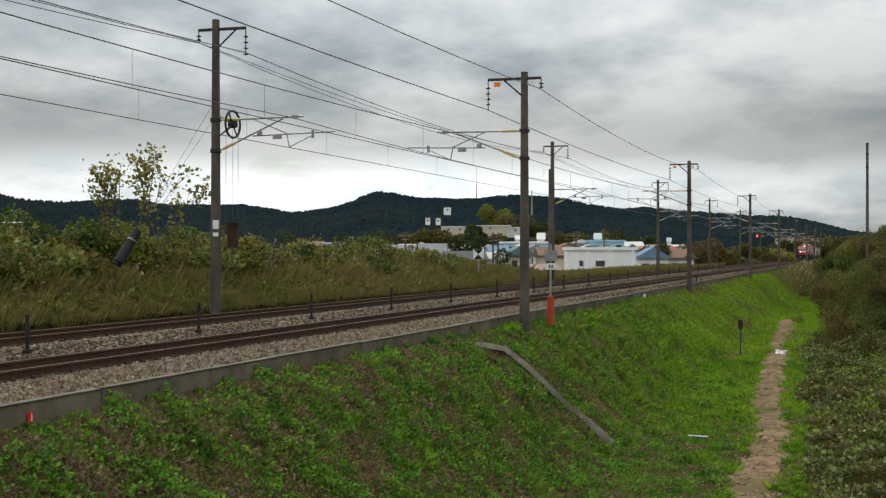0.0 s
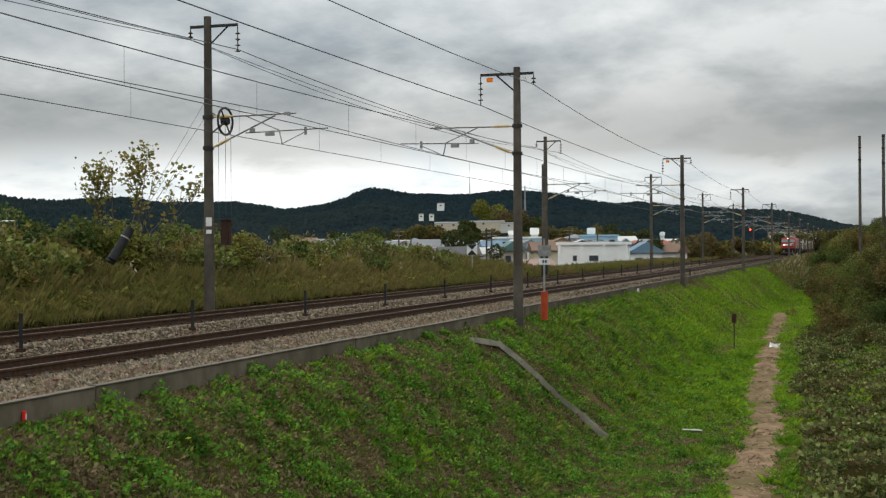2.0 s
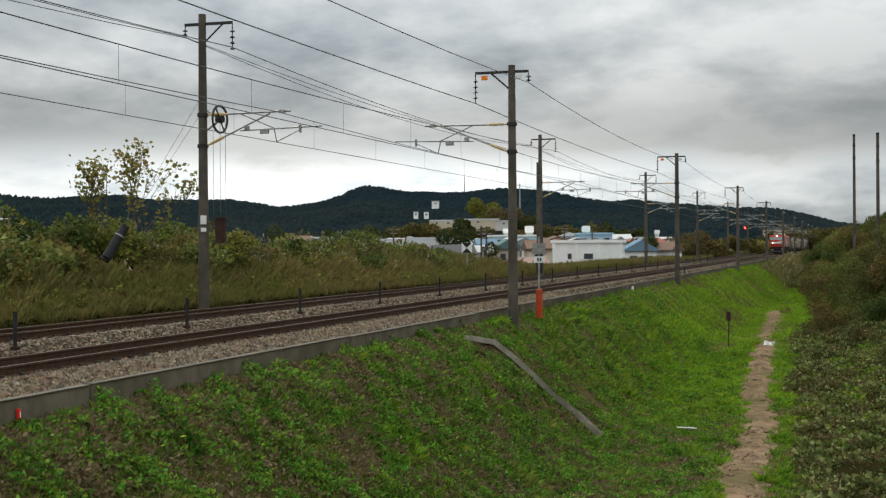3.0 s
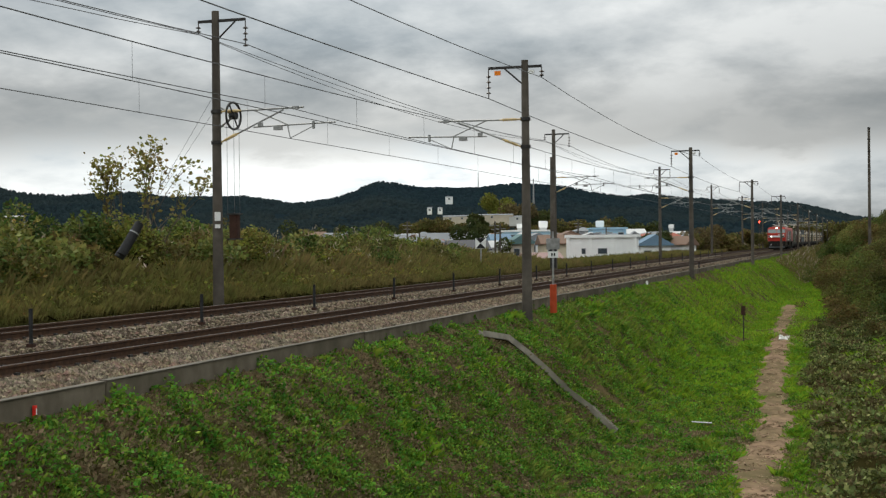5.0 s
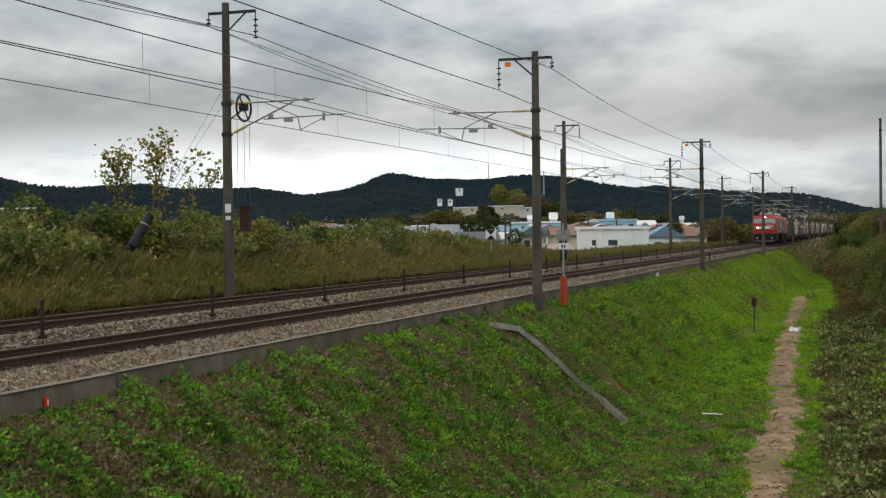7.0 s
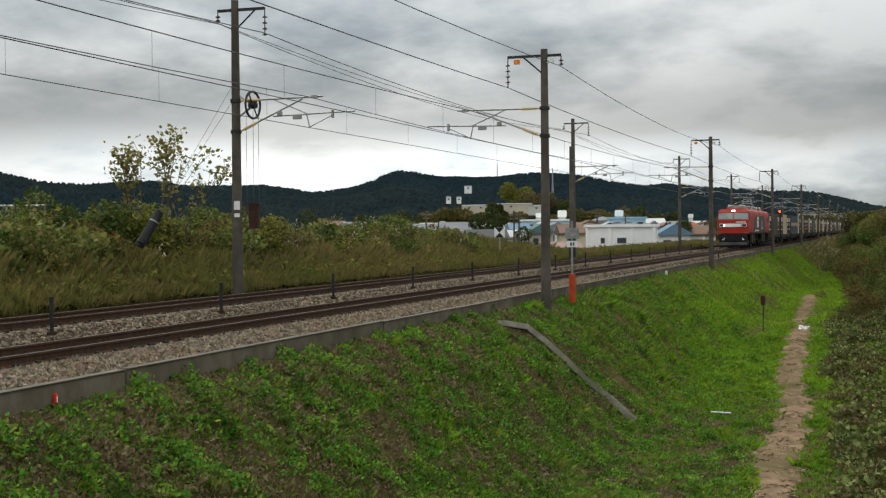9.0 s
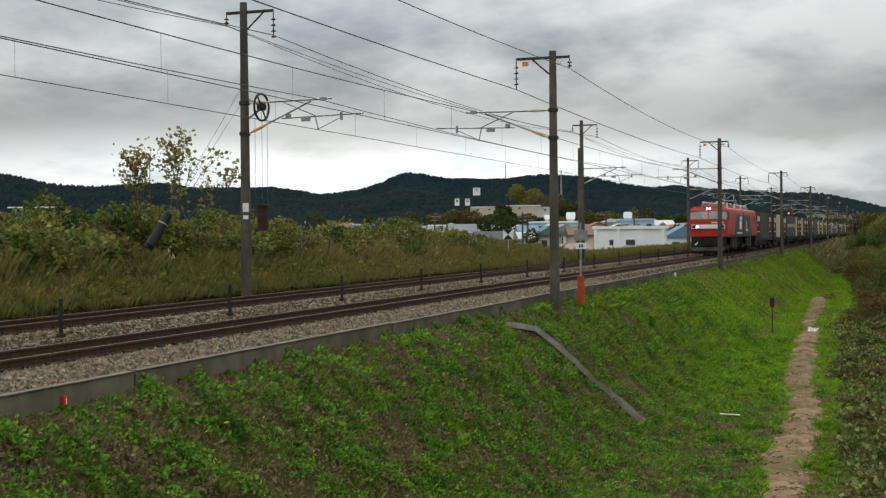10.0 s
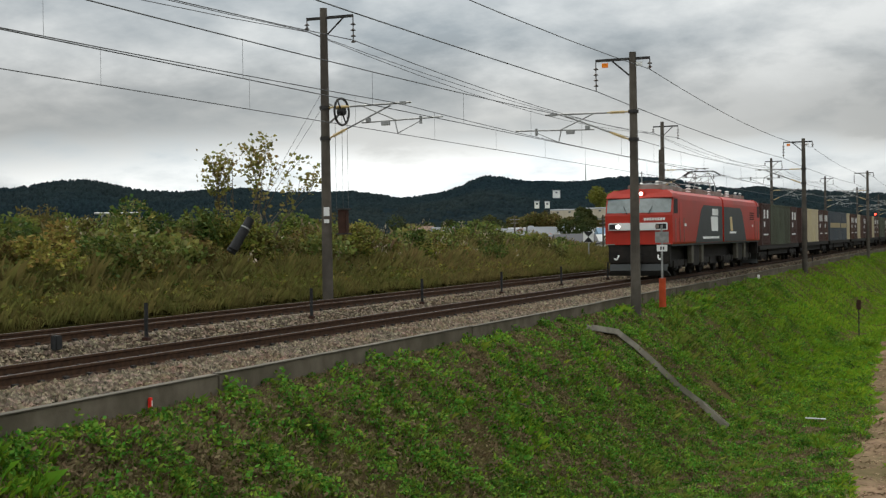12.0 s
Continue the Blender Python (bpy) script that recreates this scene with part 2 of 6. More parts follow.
def part(name, geo, mat, parent=None, label="", at=None, bevel=0.0, smooth=False):
    """Links a Geo, or a mesh, as one object under a thing."""
    ob = new(name, geo.mesh(name, mat, bevel, smooth) if isinstance(geo, Geo) else geo)
    if parent is not None:
        ob.parent = parent
    if at is not None:
        ob.matrix_basis = at
    return tagged(ob, label)


def thing(name, at, label, category, group="", kind=""):
    ob = new(name)
    ob.empty_display_size = 0.3
    ob.matrix_basis = at
    return tagged(ob, label, category, group, kind)


def big_mesh(name, verts, faces_quads, mat, smooth=False):
    """A mesh from numpy arrays of vertices and of equal-sided faces."""
    me = bpy.data.meshes.new(name)
    k = faces_quads.shape[1]
    me.vertices.add(len(verts))
    me.vertices.foreach_set("co", verts.astype(np.float32).ravel())
    me.loops.add(faces_quads.size)
    me.loops.foreach_set("vertex_index", faces_quads.astype(np.int32).ravel())
    me.polygons.add(len(faces_quads))
    me.polygons.foreach_set("loop_start", np.arange(0, faces_quads.size, k, dtype=np.int32))
    me.polygons.foreach_set("use_smooth", np.full(len(faces_quads), smooth))
    me.materials.append(MAT[mat])
    me.update(calc_edges=True)
    me.validate()
    return me


rng = np.random.default_rng(7)


def wave(x, y, s, seed=0):
    """Smooth pseudo-noise in -1..1 on arrays, made of turned sine waves."""
    r = np.random.default_rng(100 + seed)
    out = np.zeros_like(np.asarray(x, float))
    for k in range(7):
        a, ph = r.uniform(0, 6.283, 2)
        f = r.uniform(0.6, 1.7) / s
        out = out + np.sin((np.cos(a) * x + np.sin(a) * y) * f * 6.283 + ph)
    return out / 3.2


# ---- plan: the railway runs along y, west of the camera; z = 0 is the near rail's top ----
NEAR, FAR = -14.25, -18.75
FAR_Z = 0.08
WALL = -12.1


def ground_z(x, y):
    """The lie of the land."""
    x, y = np.asarray(x, float), np.asarray(y, float)
    bottom = -4.64 + 0.007 * np.clip(y - 36, 0, 72)
    s = np.clip((x - WALL) / 4.75, 0, 1)
    slope = -0.66 + (bottom + 0.66) * (0.35 * s + 0.65 * s * s * (3 - 2 * s))
    right = np.clip((x - 1.0 + np.clip(y - 36, 0, 100) * 0.05) / 9.0, 0, 1)
    right = right * right * (3 - 2 * right)
    e = bottom + (slope - bottom) * (x < WALL + 4.75) + right * 3.4
    bed = np.full_like(x, -0.33)
    left = (0.9 - 1.9 * np.clip((y - 84) / 22, 0, 1)) * np.clip((-x - 21.8) / 4.5, 0, 1) - 3.0 * np.clip((-x - 36.7) / 20, 0, 1)
    z = np.where(x > WALL, e + (0.06 * wave(x, y, 1.7, 3) + 0.03 * wave(x, y, 0.9, 4)) * np.clip((x - WALL) * 2, 0, 1), np.where(x > -20.9, bed, np.where(x > -21.8, -0.33 + (-x - 20.9) / 0.9 * 0.33, left)))
    far = np.clip((np.hypot(x, y) - 560) / 600, 0, 1)
    return z * (1 - far) + (-3.0) * far


# ---- ground ----
def build_ground():
    def axis(stops):
        out = []
        for a, b, n in stops:
            out += list(np.linspace(a, b, n, endpoint=False))
        return np.array(out + [stops[-1][1]])
    xs = axis([(-4500, -600, 12), (-600, -60, 27), (-60, -21.8, 30), (-21.8, -20.9, 2), (-20.9, WALL - 0.02, 8), (WALL - 0.02, WALL + 0.002, 1), (WALL + 0.002, 14, 80), (14, 60, 20), (60, 4500, 14)])
    ys = axis([(-4500, -60, 10), (-60, 10, 20), (10, 100, 200), (100, 300, 90), (300, 1000, 35), (1000, 4500, 14)])
    X, Y = np.meshgrid(xs, ys)
    Z = ground_z(X, Y)
    n, m = X.shape
    i = (np.arange(n - 1)[:, None] * m + np.arange(m - 1)[None, :]).ravel()
    F = np.stack([i, i + 1, i + m + 1, i + m], 1)
    me = big_mesh("ground", np.stack([X, Y, Z], 2).reshape(-1, 3), F, "slope", True)
    for k in ("field", "scrubshade", "shadedbed", "path"):
        me.materials.append(MAT[k])
    cx, cy = X[:-1, :-1].ravel() + 0.05, Y[:-1, :-1].ravel() + 0.2
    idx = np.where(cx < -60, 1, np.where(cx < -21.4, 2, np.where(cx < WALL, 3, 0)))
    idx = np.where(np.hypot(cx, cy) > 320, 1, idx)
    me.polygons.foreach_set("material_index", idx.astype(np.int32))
    tagged(new("ground", me), "grassy embankment slope, ditch and scrubland beside the railway", "ground", kind="structure")


PATH = ((20, -2.6, 0.25), (33, -2.6, 0.40), (36.5, -2.75, 0.66), (40, -2.95, 0.72), (50, -3.2, 0.62), (60.5, -3.84, 0.70), (70, -4.42, 0.80), (79, -4.6, 0.70), (90, -5.36, 0.42), (101, -5.6, 0.5), (116, -6.0, 0.68), (130, -6.6, 0.35))


def path_x(y):
    """The trodden path's middle line."""
    return np.interp(y, [p[0] for p in PATH], [p[1] for p in PATH]) + 0.10 * np.sin(np.asarray(y, float) * 0.3)


def path_half(y):
    """Half the trodden path's width."""
    return np.interp(y, [p[0] for p in PATH], [p[2] for p in PATH])


def build_path():
    ys = np.linspace(26, 124, 240)
    u = np.linspace(-1, 1, 9)
    wd = path_half(ys) * 1.12 + 0.12 * wave(ys, ys * 0, 6, 5)
    X = path_x(ys)[:, None] + u[None, :] * wd[:, None] + 0.10 * wave(ys[:, None] + 40 * u[None, :], u[None, :] * 3, 1.3, 6)
    Y = np.repeat(ys[:, None], 9, 1)
    Z = ground_z(X, Y) + 0.05 - 0.045 * np.abs(u[None, :]) ** 3 + 0.02 * wave(X, Y, 0.5, 8)
    i = (np.arange(239)[:, None] * 9 + np.arange(8)[None, :]).ravel()
    me = big_mesh("path", np.stack([X, Y, Z], 2).reshape(-1, 3), np.stack([i, i + 1, i + 10, i + 9], 1), "path", True)
    tagged(new("path", me), "narrow trodden dirt path with dry straw along the ditch", "path", kind="structure")


build_ground()
build_path()


# ---- railway ----
RAIL = [(-0.0635, -0.153), (0.0635, -0.153), (0.0635, -0.143), (0.012, -0.122), (0.009, -0.045), (0.0325, -0.034), (0.0325, -0.006), (0.026, 0), (-0.026, 0), (-0.0325, -0.006), (-0.0325, -0.034), (-0.009, -0.045), (-0.012, -0.122), (-0.0635, -0.143)]
RAIL = [(a * 1.1, c * 1.2) for a, c in RAIL]
Y0, Y1 = -60, 900


def build_track(cx, z, name, label):
    t = thing(name, pose(cx, 0, z), label, "railway track", "railway tracks", "structure")
    for s in (-1, 1):
        g = Geo()
        g.loft([[(s * 0.566 + a, y, b) for a, b in RAIL] for y in (Y0, Y1)])
        r = part("rail", g, "rail", t, "rusty brown steel rail")
        h = Geo().box(s * 0.566, (Y0 + Y1) / 2, 0.0, 0.044, Y1 - Y0, 0.002)
        part("running_top", h, "railhead", r, "worn shiny rail top")
    sm = Geo().box(0, 0, -0.36, 2.0, 0.22, 0.17).mesh("sleeper", "sleeper", 0.015)
    for k in range(280):
        part("sleeper", sm, "sleeper", t, at=pose(0, 10 + 0.6 * k, 0))
    clips = Geo()
    for k in range(280):
        for s in (-1, 1):
            for o in (-1, 1):
                clips.box(s * 0.566 + o * 0.085, 10 + 0.6 * k, -0.185, 0.07, 0.10, 0.05)
    tagged(part("rail_clips", clips, "darksteel", t), kind="stuff")
    return t


build_track(NEAR, 0, "track_1", "railway track with rusty rails on stone ballast")
build_track(FAR, FAR_Z, "track_2", "parallel railway track with dark rails on ballast")


def bed_z(x):
    """Top of the ballast across the line."""
    x = np.asarray(x, float)
    n = np.minimum(np.minimum(np.abs(x - NEAR), 9), 9)
    z = np.where(n < 1.15, -0.215, -0.215 - (n - 1.15) * 0.16)
    f = np.abs(x - FAR)
    zf = np.where(f < 1.15, -0.215 + FAR_Z, -0.215 + FAR_Z - (f - 1.15) * 0.16)
    return np.maximum(z, zf)


def build_ballast():
    xs = np.linspace(-21.5, WALL - 0.1, 60)
    ys = np.array([-60, 0, *np.linspace(8, 120, 150), 200, 400, 900])
    X, Y = np.meshgrid(xs, ys)
    Z = bed_z(X) - 0.015 + 0.015 * wave(X, Y, 0.6, 2)
    Z[:, 0] = -0.4
    n, m = X.shape
    i = (np.arange(n - 1)[:, None] * m + np.arange(m - 1)[None, :]).ravel()
    bed = tagged(new("ballast_bed", big_mesh("ballast_bed", np.stack([X, Y, Z], 2).reshape(-1, 3), np.stack([i, i + 1, i + m + 1, i + m], 1), "shadedbed", True)), "bed of grey-brown crushed stone under the tracks", "ballast", kind="structure")
    # loose stones
    oct_v = np.array([(1, 0, 0), (0, 1, 0), (-1, 0, 0), (0, -1, 0), (0, 0, 1), (0, 0, -1)], float)
    oct_f = np.array([(0, 1, 4), (1, 2, 4), (2, 3, 4), (3, 0, 4), (1, 0, 5), (2, 1, 5), (3, 2, 5), (0, 3, 5)])

    def stones(name, x0, x1, y0, y1, count, size):
        x = rng.uniform(x0, x1, count)
        y = y0 + (y1 - y0) * rng.uniform(0, 1, count) ** 1.5
        keep = np.ones(count, bool)
        for c, zz in ((NEAR, 0), (FAR, 0)):
            for s in (-1, 1):
                keep &= np.abs(x - c - s * 0.566) > 0.10
        x, y = x[keep], y[keep]
        c = len(x)
        sc = size * rng.uniform(0.55, 1.25, (c, 1, 1)) * rng.uniform(0.6, 1.1, (c, 1, 3))
        v = oct_v[None] * sc + rng.normal(0, 0.22, (c, 6, 3)) * size
        a = rng.uniform(0, 6.283, c)
        rx = v[:, :, 0] * np.cos(a)[:, None] - v[:, :, 1] * np.sin(a)[:, None]
        ry = v[:, :, 0] * np.sin(a)[:, None] + v[:, :, 1] * np.cos(a)[:, None]
        V = np.stack([rx + x[:, None], ry + y[:, None], v[:, :, 2] + (bed_z(x) + rng.uniform(-0.01, 0.02, c))[:, None]], 2)
        F = (oct_f[None] + 6 * np.arange(c)[:, None, None]).reshape(-1, 3)
        ob = new(name, big_mesh(name, V.reshape(-1, 3), F, "ballast"))
        ob.parent = bed
        tagged(ob, "loose crushed ballast stones", kind="stuff")
    stones("ballast_stones", NEAR + 0.6, WALL - 0.12, 9, 60, 26000, 0.052)
    stones("ballast_stones", FAR + 0.6, NEAR - 0.6, 12, 60, 14000, 0.050)
    stones("ballast_stones", NEAR - 0.5, NEAR + 0.5, 10, 60, 4500, 0.048)
    stones("ballast_stones", -21.4, FAR - 0.6, 14, 60, 7000, 0.050)
    stones("ballast_stones", FAR + 0.6, WALL - 0.12, 60, 160, 9000, 0.06)


def build_wall():
    w = thing("retaining_wall", pose(WALL, 0, 0), "low weathered grey concrete ballast retaining wall", "wall", kind="structure")
    me = Geo().box(0, 0, -1.1, 0.16, 5.97, 0.82).mesh("wall_panel", "concrete", 0.012)
    cap = Geo().box(0, 0, -0.278, 0.175, 5.965, 0.018).mesh("coping", "coping", 0.008)
    for k in range(-6, 70):
        part("coping", cap, "coping", w, at=pose(0.02 + 0.015 * math.sin(k * 2.1), 16.2 + 6 * k, 0.012 * math.sin(k * 1.3)))
        part("wall_panel", me, "concrete", w, at=pose(0.015 * math.sin(k * 2.1), 16.2 + 6 * k, 0.012 * math.sin(k * 1.3)))


build_ballast()
build_wall()


# ---- overhead line ----
def sag(p, q, s, n=10):
    p, q = Vector(p), Vector(q)
    return [p.lerp(q, t / n) - Vector((0, 0, 4 * s * (t / n) * (1 - t / n))) for t in range(n + 1)]


S_LEFT = 51.9
LEFT_Y = [40.76 + S_LEFT * k for k in range(-1, 12)]
RIGHT_Y = [-4.5, 46.3, 94.5, 149.0] + [203.0 + 54 * k for k in range(9)]
LX, RX = -21.05, -11.55


def insulator(g, x, y, z, n, drop=0.13):
    for k in range(n):
        zz = z - 0.06 - drop * k
        g.rod((x, y, zz), (x, y, zz - 0.05), 0.035, 0.10, 8)
        g.rod((x, y, zz - 0.05), (x, y, zz - 0.07), 0.10, 0.06, 8)
    return g


def mast(at, side, top, base, arm_in, arm_out, arm_z, hang, name_label):
    """A concrete mast. side: +1 when the track lies towards +x."""
    t = thing("catenary_mast", at, name_label, "mast", "railway masts")
    part("pole", Geo().rod((0, 0, base), (0, 0, top), 0.19, 0.125, 16), "pole", t, smooth=False)
    s = side
    arm = Geo().box(s * (arm_in - arm_out) / 2, 0, arm_z, arm_in + arm_out, 0.09, 0.09)
    arm.rod((s * 0.12, 0, arm_z - 0.55), (s * 0.75, 0, arm_z), 0.03)
    part("crossarm", arm, "darksteel", t, "dark steel crossarm with brace")
    g = Geo()
    g.rod((s * arm_in, 0, arm_z), (s * arm_in, 0, arm_z - hang), 0.02)
    insulator(g, s * arm_in, 0, arm_z - 0.15, 4 if hang > 0.7 else 2, 0.2)
    part("insulator_string", g, "porcelain", t, "hanging string of dark insulators")
    g = Geo()
    g.rod((-s * arm_out, 0, arm_z), (-s * arm_out, 0, arm_z - 0.35), 0.02)
    insulator(g, -s * arm_out, 0, arm_z - 0.05, 2)
    part("insulator", g, "porcelain", t)
    return t


def cantilever(t, side, reach, z_top, z_low, z_wire):
    """Bracket that carries the contact wire: top tube, stay, steady arm and pale insulators."""
    s = side
    z_arm = z_wire + 0.46
    c = Geo()
    c.rod((s * 0.95, 0, z_top), (s * (reach + 0.5), 0, z_top + 0.03), 0.032)
    a, b = Vector((s * 0.14, 0, z_low)), Vector((s * (reach - 0.25), 0, z_top - 0.03))
    c.rod(a.lerp(b, 0.3), b, 0.03)
    c.rod((s * (reach - 1.35), 0, z_top), (s * (reach - 0.05), 0, z_arm), 0.022)
    c.rod((s * (reach - 1.35), 0, z_arm - 0.03), (s * (reach + 1.65), 0, z_arm + 0.04), 0.026)
    c.rod((s * (reach - 0.10), 0, z_arm), (s * reach, 0, z_wire + 0.01), 0.022)
    c.rod((s * reach, 0, z_wire + 0.02), (s * (reach + 0.85), 0, z_arm - 0.06), 0.016)
    c.rod((s * (reach + 0.85), 0, z_arm - 0.16), (s * (reach + 0.85), 0, z_arm + 0.10), 0.05, n=8)
    c.box(s * (reach - 0.45), 0, z_arm - 0.16, 0.30, 0.10, 0.14)
    c.box(s * (reach - 1.1), 0, z_arm - 0.02, 0.16, 0.10, 0.14)
    c.box(s * (reach + 0.2), 0, z_top - 0.03, 0.22, 0.08, 0.10)
    part("bracket", c, "steel", t, "galvanised tube bracket over the track")
    for p, q in ((Vector((s * 0.14, 0, z_top)), Vector((s * 0.98, 0, z_top))), (a, a.lerp(b, 0.31))):
        g = Geo()
        g.rod(p, q, 0.03)
        for k in range(7):
            g.rod(p.lerp(q, 0.25 + 0.09 * k), p.lerp(q, 0.29 + 0.09 * k), 0.065, 0.05, 8)
        part("rod_insulator", g, "insul", t, "pale yellow rod insulator")
    for z in (z_top, z_low):
        part("mast_band", Geo().rod((0, 0, z - 0.06), (0, 0, z + 0.06), 0.19, 0.19, 12), "darksteel", t)


ZC_NEAR, ZC_FAR = 5.39, 5.53
LTOP, RTOP = 9.98, 8.52


def build_masts():
    for k, y in enumerate(LEFT_Y):
        t = mast(pose(LX, y, 0), 1, LTOP, -0.3, 1.13, 0.65, LTOP - 0.38, 0.78, "tall weathered concrete catenary mast beside the far track")
        cantilever(t, 1, 2.75, 6.54, 5.48, ZC_FAR)
    for k, y in enumerate(RIGHT_Y):
        t = mast(pose(RX, y, 0), -1, RTOP, -1.2, 1.36, 0.62, RTOP - 0.28, 1.05, "weathered concrete catenary mast beside the near track")
        cantilever(t, -1, 2.8, 6.4, 5.4, ZC_NEAR)
        if k in (1, 2):
            part("warning_plate", Geo().box(-1.02, 0, RTOP - 0.5, 0.22, 0.05, 0.16), "lamp_orange", t, "orange warning plate")
        part("name_plate", Geo().box(0.22, 0, RTOP - 0.5, 0.25, 0.05, 0.14), "white", t, "white plate")


def build_wires():
    def run(name, ys, x, z, s, r, label):
        pts = [(x, ys[0], z)]
        for a, b in zip(ys, ys[1:]):
            pts += sag((x, a, z), (x, b, z), s, 10 if a < 200 else 5)[1:]
        ring = [(r * math.cos(k * 1.2566), r * math.sin(k * 1.2566)) for k in range(5)]
        g = Geo().loft([[(p[0] + u, p[1], p[2] + v) for u, v in ring] for p in pts])
        return tagged(part(name, g, "wire"), label, "wire", "overhead wires")

    def catenary(ys, x, zc):
        run("contact_wire", ys, x, zc, 0.0, 0.012, "thin dark contact wire over the track")
        run("messenger_wire", ys, x, zc + 1.03, 0.22, 0.014, "sagging dark messenger wire over the track")
        for a, b in zip(ys, ys[1:]):
            if a > 130:
                break
            for k in range(8):
                t = (k + 0.5) / 8
                g = Geo().rod((x, a + (b - a) * t, zc), (x, a + (b - a) * t, zc + 1.03 - 4 * 0.22 * t * (1 - t)), 0.0045, n=4)
                tagged(part("dropper", g, "wire"), "thin vertical dropper wire", "wire", "dropper wires")
    catenary(LEFT_Y, LX + 2.75, ZC_FAR)
    catenary(RIGHT_Y, NEAR - 0.1, ZC_NEAR)
    run("feeder_wire", LEFT_Y, LX + 1.13, LTOP - 1.18, 0.55, 0.016, "dark feeder wire hung on masts")
    run("feeder_wire", LEFT_Y, LX - 0.65, LTOP - 0.75, 0.5, 0.013, "dark feeder wire hung on masts")
    run("feeder_wire", LEFT_Y, LX - 0.60, LTOP - 0.78, 0.75, 0.013, "dark feeder wire hung on masts")
    run("feeder_wire", RIGHT_Y, RX - 1.36, RTOP - 1.33, 0.18, 0.016, "dark feeder wire hung on masts")
    run("feeder_wire", RIGHT_Y, RX + 0.62, RTOP - 0.65, 0.45, 0.013, "dark feeder wire hung on masts")


build_masts()
build_wires()


# ---- lineside ----
def build_posts():
    for k in range(20):
        t = thing("lineside_post", pose(-16.75, 23.9 + 7.56 * k, -0.12, 0, 2 * math.sin(k * 3.1), 0), "short black square post standing between the tracks", "post", "lineside posts")
        part("shaft", Geo().box(0, 0, 0, 0.075, 0.06, 0.80), "black", t, bevel=0.008)
        part("foot", Geo().box(0, 0, -0.02, 0.16, 0.14, 0.08), "rust", t, bevel=0.01)


build_posts()
BOX = thing("cable_box", pose(-17.3, 21.6, -0.16), "small black trackside cable box on ballast", "box")
part("shell", Geo().box(0, 0, 0, 0.16, 0.2, 0.30), "black", BOX, bevel=0.02)


# ---- hills ----
def build_hills():
    """Wooded hills on the skyline: a ridge round the west and north."""
    az = np.radians(np.linspace(-72, 25, 420))
    deg = np.degrees(az)
    key_a = [-51.69, -46.35, -42.44, -40.29, -38.17, -37.09, -35.99, -35.21, -33.87, -32.5, -31.35, -29.25, -26.88, -26.16, -24.96, -24.23, -23.51, -22.53, -21.56, -20.82, -20.34, -19.6, -18.62, -17.15, -16.07, -15.19, -14.57, -13.23, -12.25, -11.28, -9.83, -8.87, -7.44, -6.25, -5.08, -3.91, -2.76, -1.85, -0.94, -0.49, 0.84, 5.97]
    key_e = [2.0, 2.21, 2.33, 2.34, 2.68, 2.67, 2.39, 2.26, 2.16, 2.2, 2.3, 2.16, 2.15, 2.18, 2.01, 1.85, 1.9, 2.02, 2.29, 2.64, 2.76, 2.67, 2.5, 2.45, 2.45, 2.57, 2.61, 2.54, 2.44, 2.19, 1.99, 2.06, 1.9, 1.82, 1.72, 1.66, 1.61, 1.41, 1.17, 1.03, 0.83, 0.73]
    e = np.interp(deg, key_a, key_e)
    rs = np.linspace(900, 2600, 40)
    A, R = np.meshgrid(az, rs)
    u = (R - 900) / 1500
    prof = np.clip(u, 0, 1) ** 1.5 * (1 - 0.35 * np.clip(u - 1, 0, 1) * 4)
    X, Y = np.sin(A) * R, np.cos(A) * R
    top = np.tan(np.radians(e))[None, :] * 2400
    Z = -4 + top * prof + 12 * wave(X, Y, 300, 11) * np.clip(1 - u, 0, 0.5)
    n, m = X.shape
    i = (np.arange(n - 1)[:, None] * m + np.arange(m - 1)[None, :]).ravel()
    hill = tagged(new("hill", big_mesh("hill", np.stack([X, Y, Z], 2).reshape(-1, 3), np.stack([i, i + m, i + m + 1, i + 1], 1), "hillground", True)), "low dark green wooded hills on the skyline, tinted blue for haze", "hill", kind="structure")
    # tree crowns
    c = 40000
    a = np.radians(rng.uniform(-58, 10, c))
    r = 1000 + 1450 * rng.uniform(0, 1, c) ** 0.7
    uu = (r - 900) / 1500
    zz = -4 + np.tan(np.radians(np.interp(np.degrees(a), key_a, key_e))) * 2400 * np.clip(uu, 0, 1) ** 1.5
    x, y = np.sin(a) * r, np.cos(a) * r
    zz = zz + 12 * wave(x, y, 300, 11) * np.clip(1 - uu, 0, 0.5)
    k = 5
    ang = np.arange(k) / k * 6.283
    h = rng.uniform(5, 9, c) * np.where(np.degrees(a) < -30, 1.2, 0.75)
    w = rng.uniform(2.8, 6.0, c)
    pts = []
    for rad, hh in ((1.0, 0.15), (0.62, 0.7)):
        jr = w[:, None] * rad * rng.uniform(0.75, 1.25, (c, k))
        pts.append(np.stack([x[:, None] + jr * np.cos(ang), y[:, None] + jr * np.sin(ang), (zz - 2)[:, None] + h[:, None] * (hh + rng.uniform(-0.06, 0.06, (c, k)))], 2))
    pts.append(np.stack([x, y, zz - 2 + h], 1)[:, None, :])
    V = np.concatenate(pts, 1)
    F = []
    for q in range(1):
        for s in range(k):
            b0, b1, t0, t1 = q * k + s, q * k + (s + 1) % k, (q + 1) * k + s, (q + 1) * k + (s + 1) % k
            F += [(b0, b1, t1), (b0, t1, t0)]
    for s in range(k):
        F.append((k + s, k + (s + 1) % k, 2 * k))
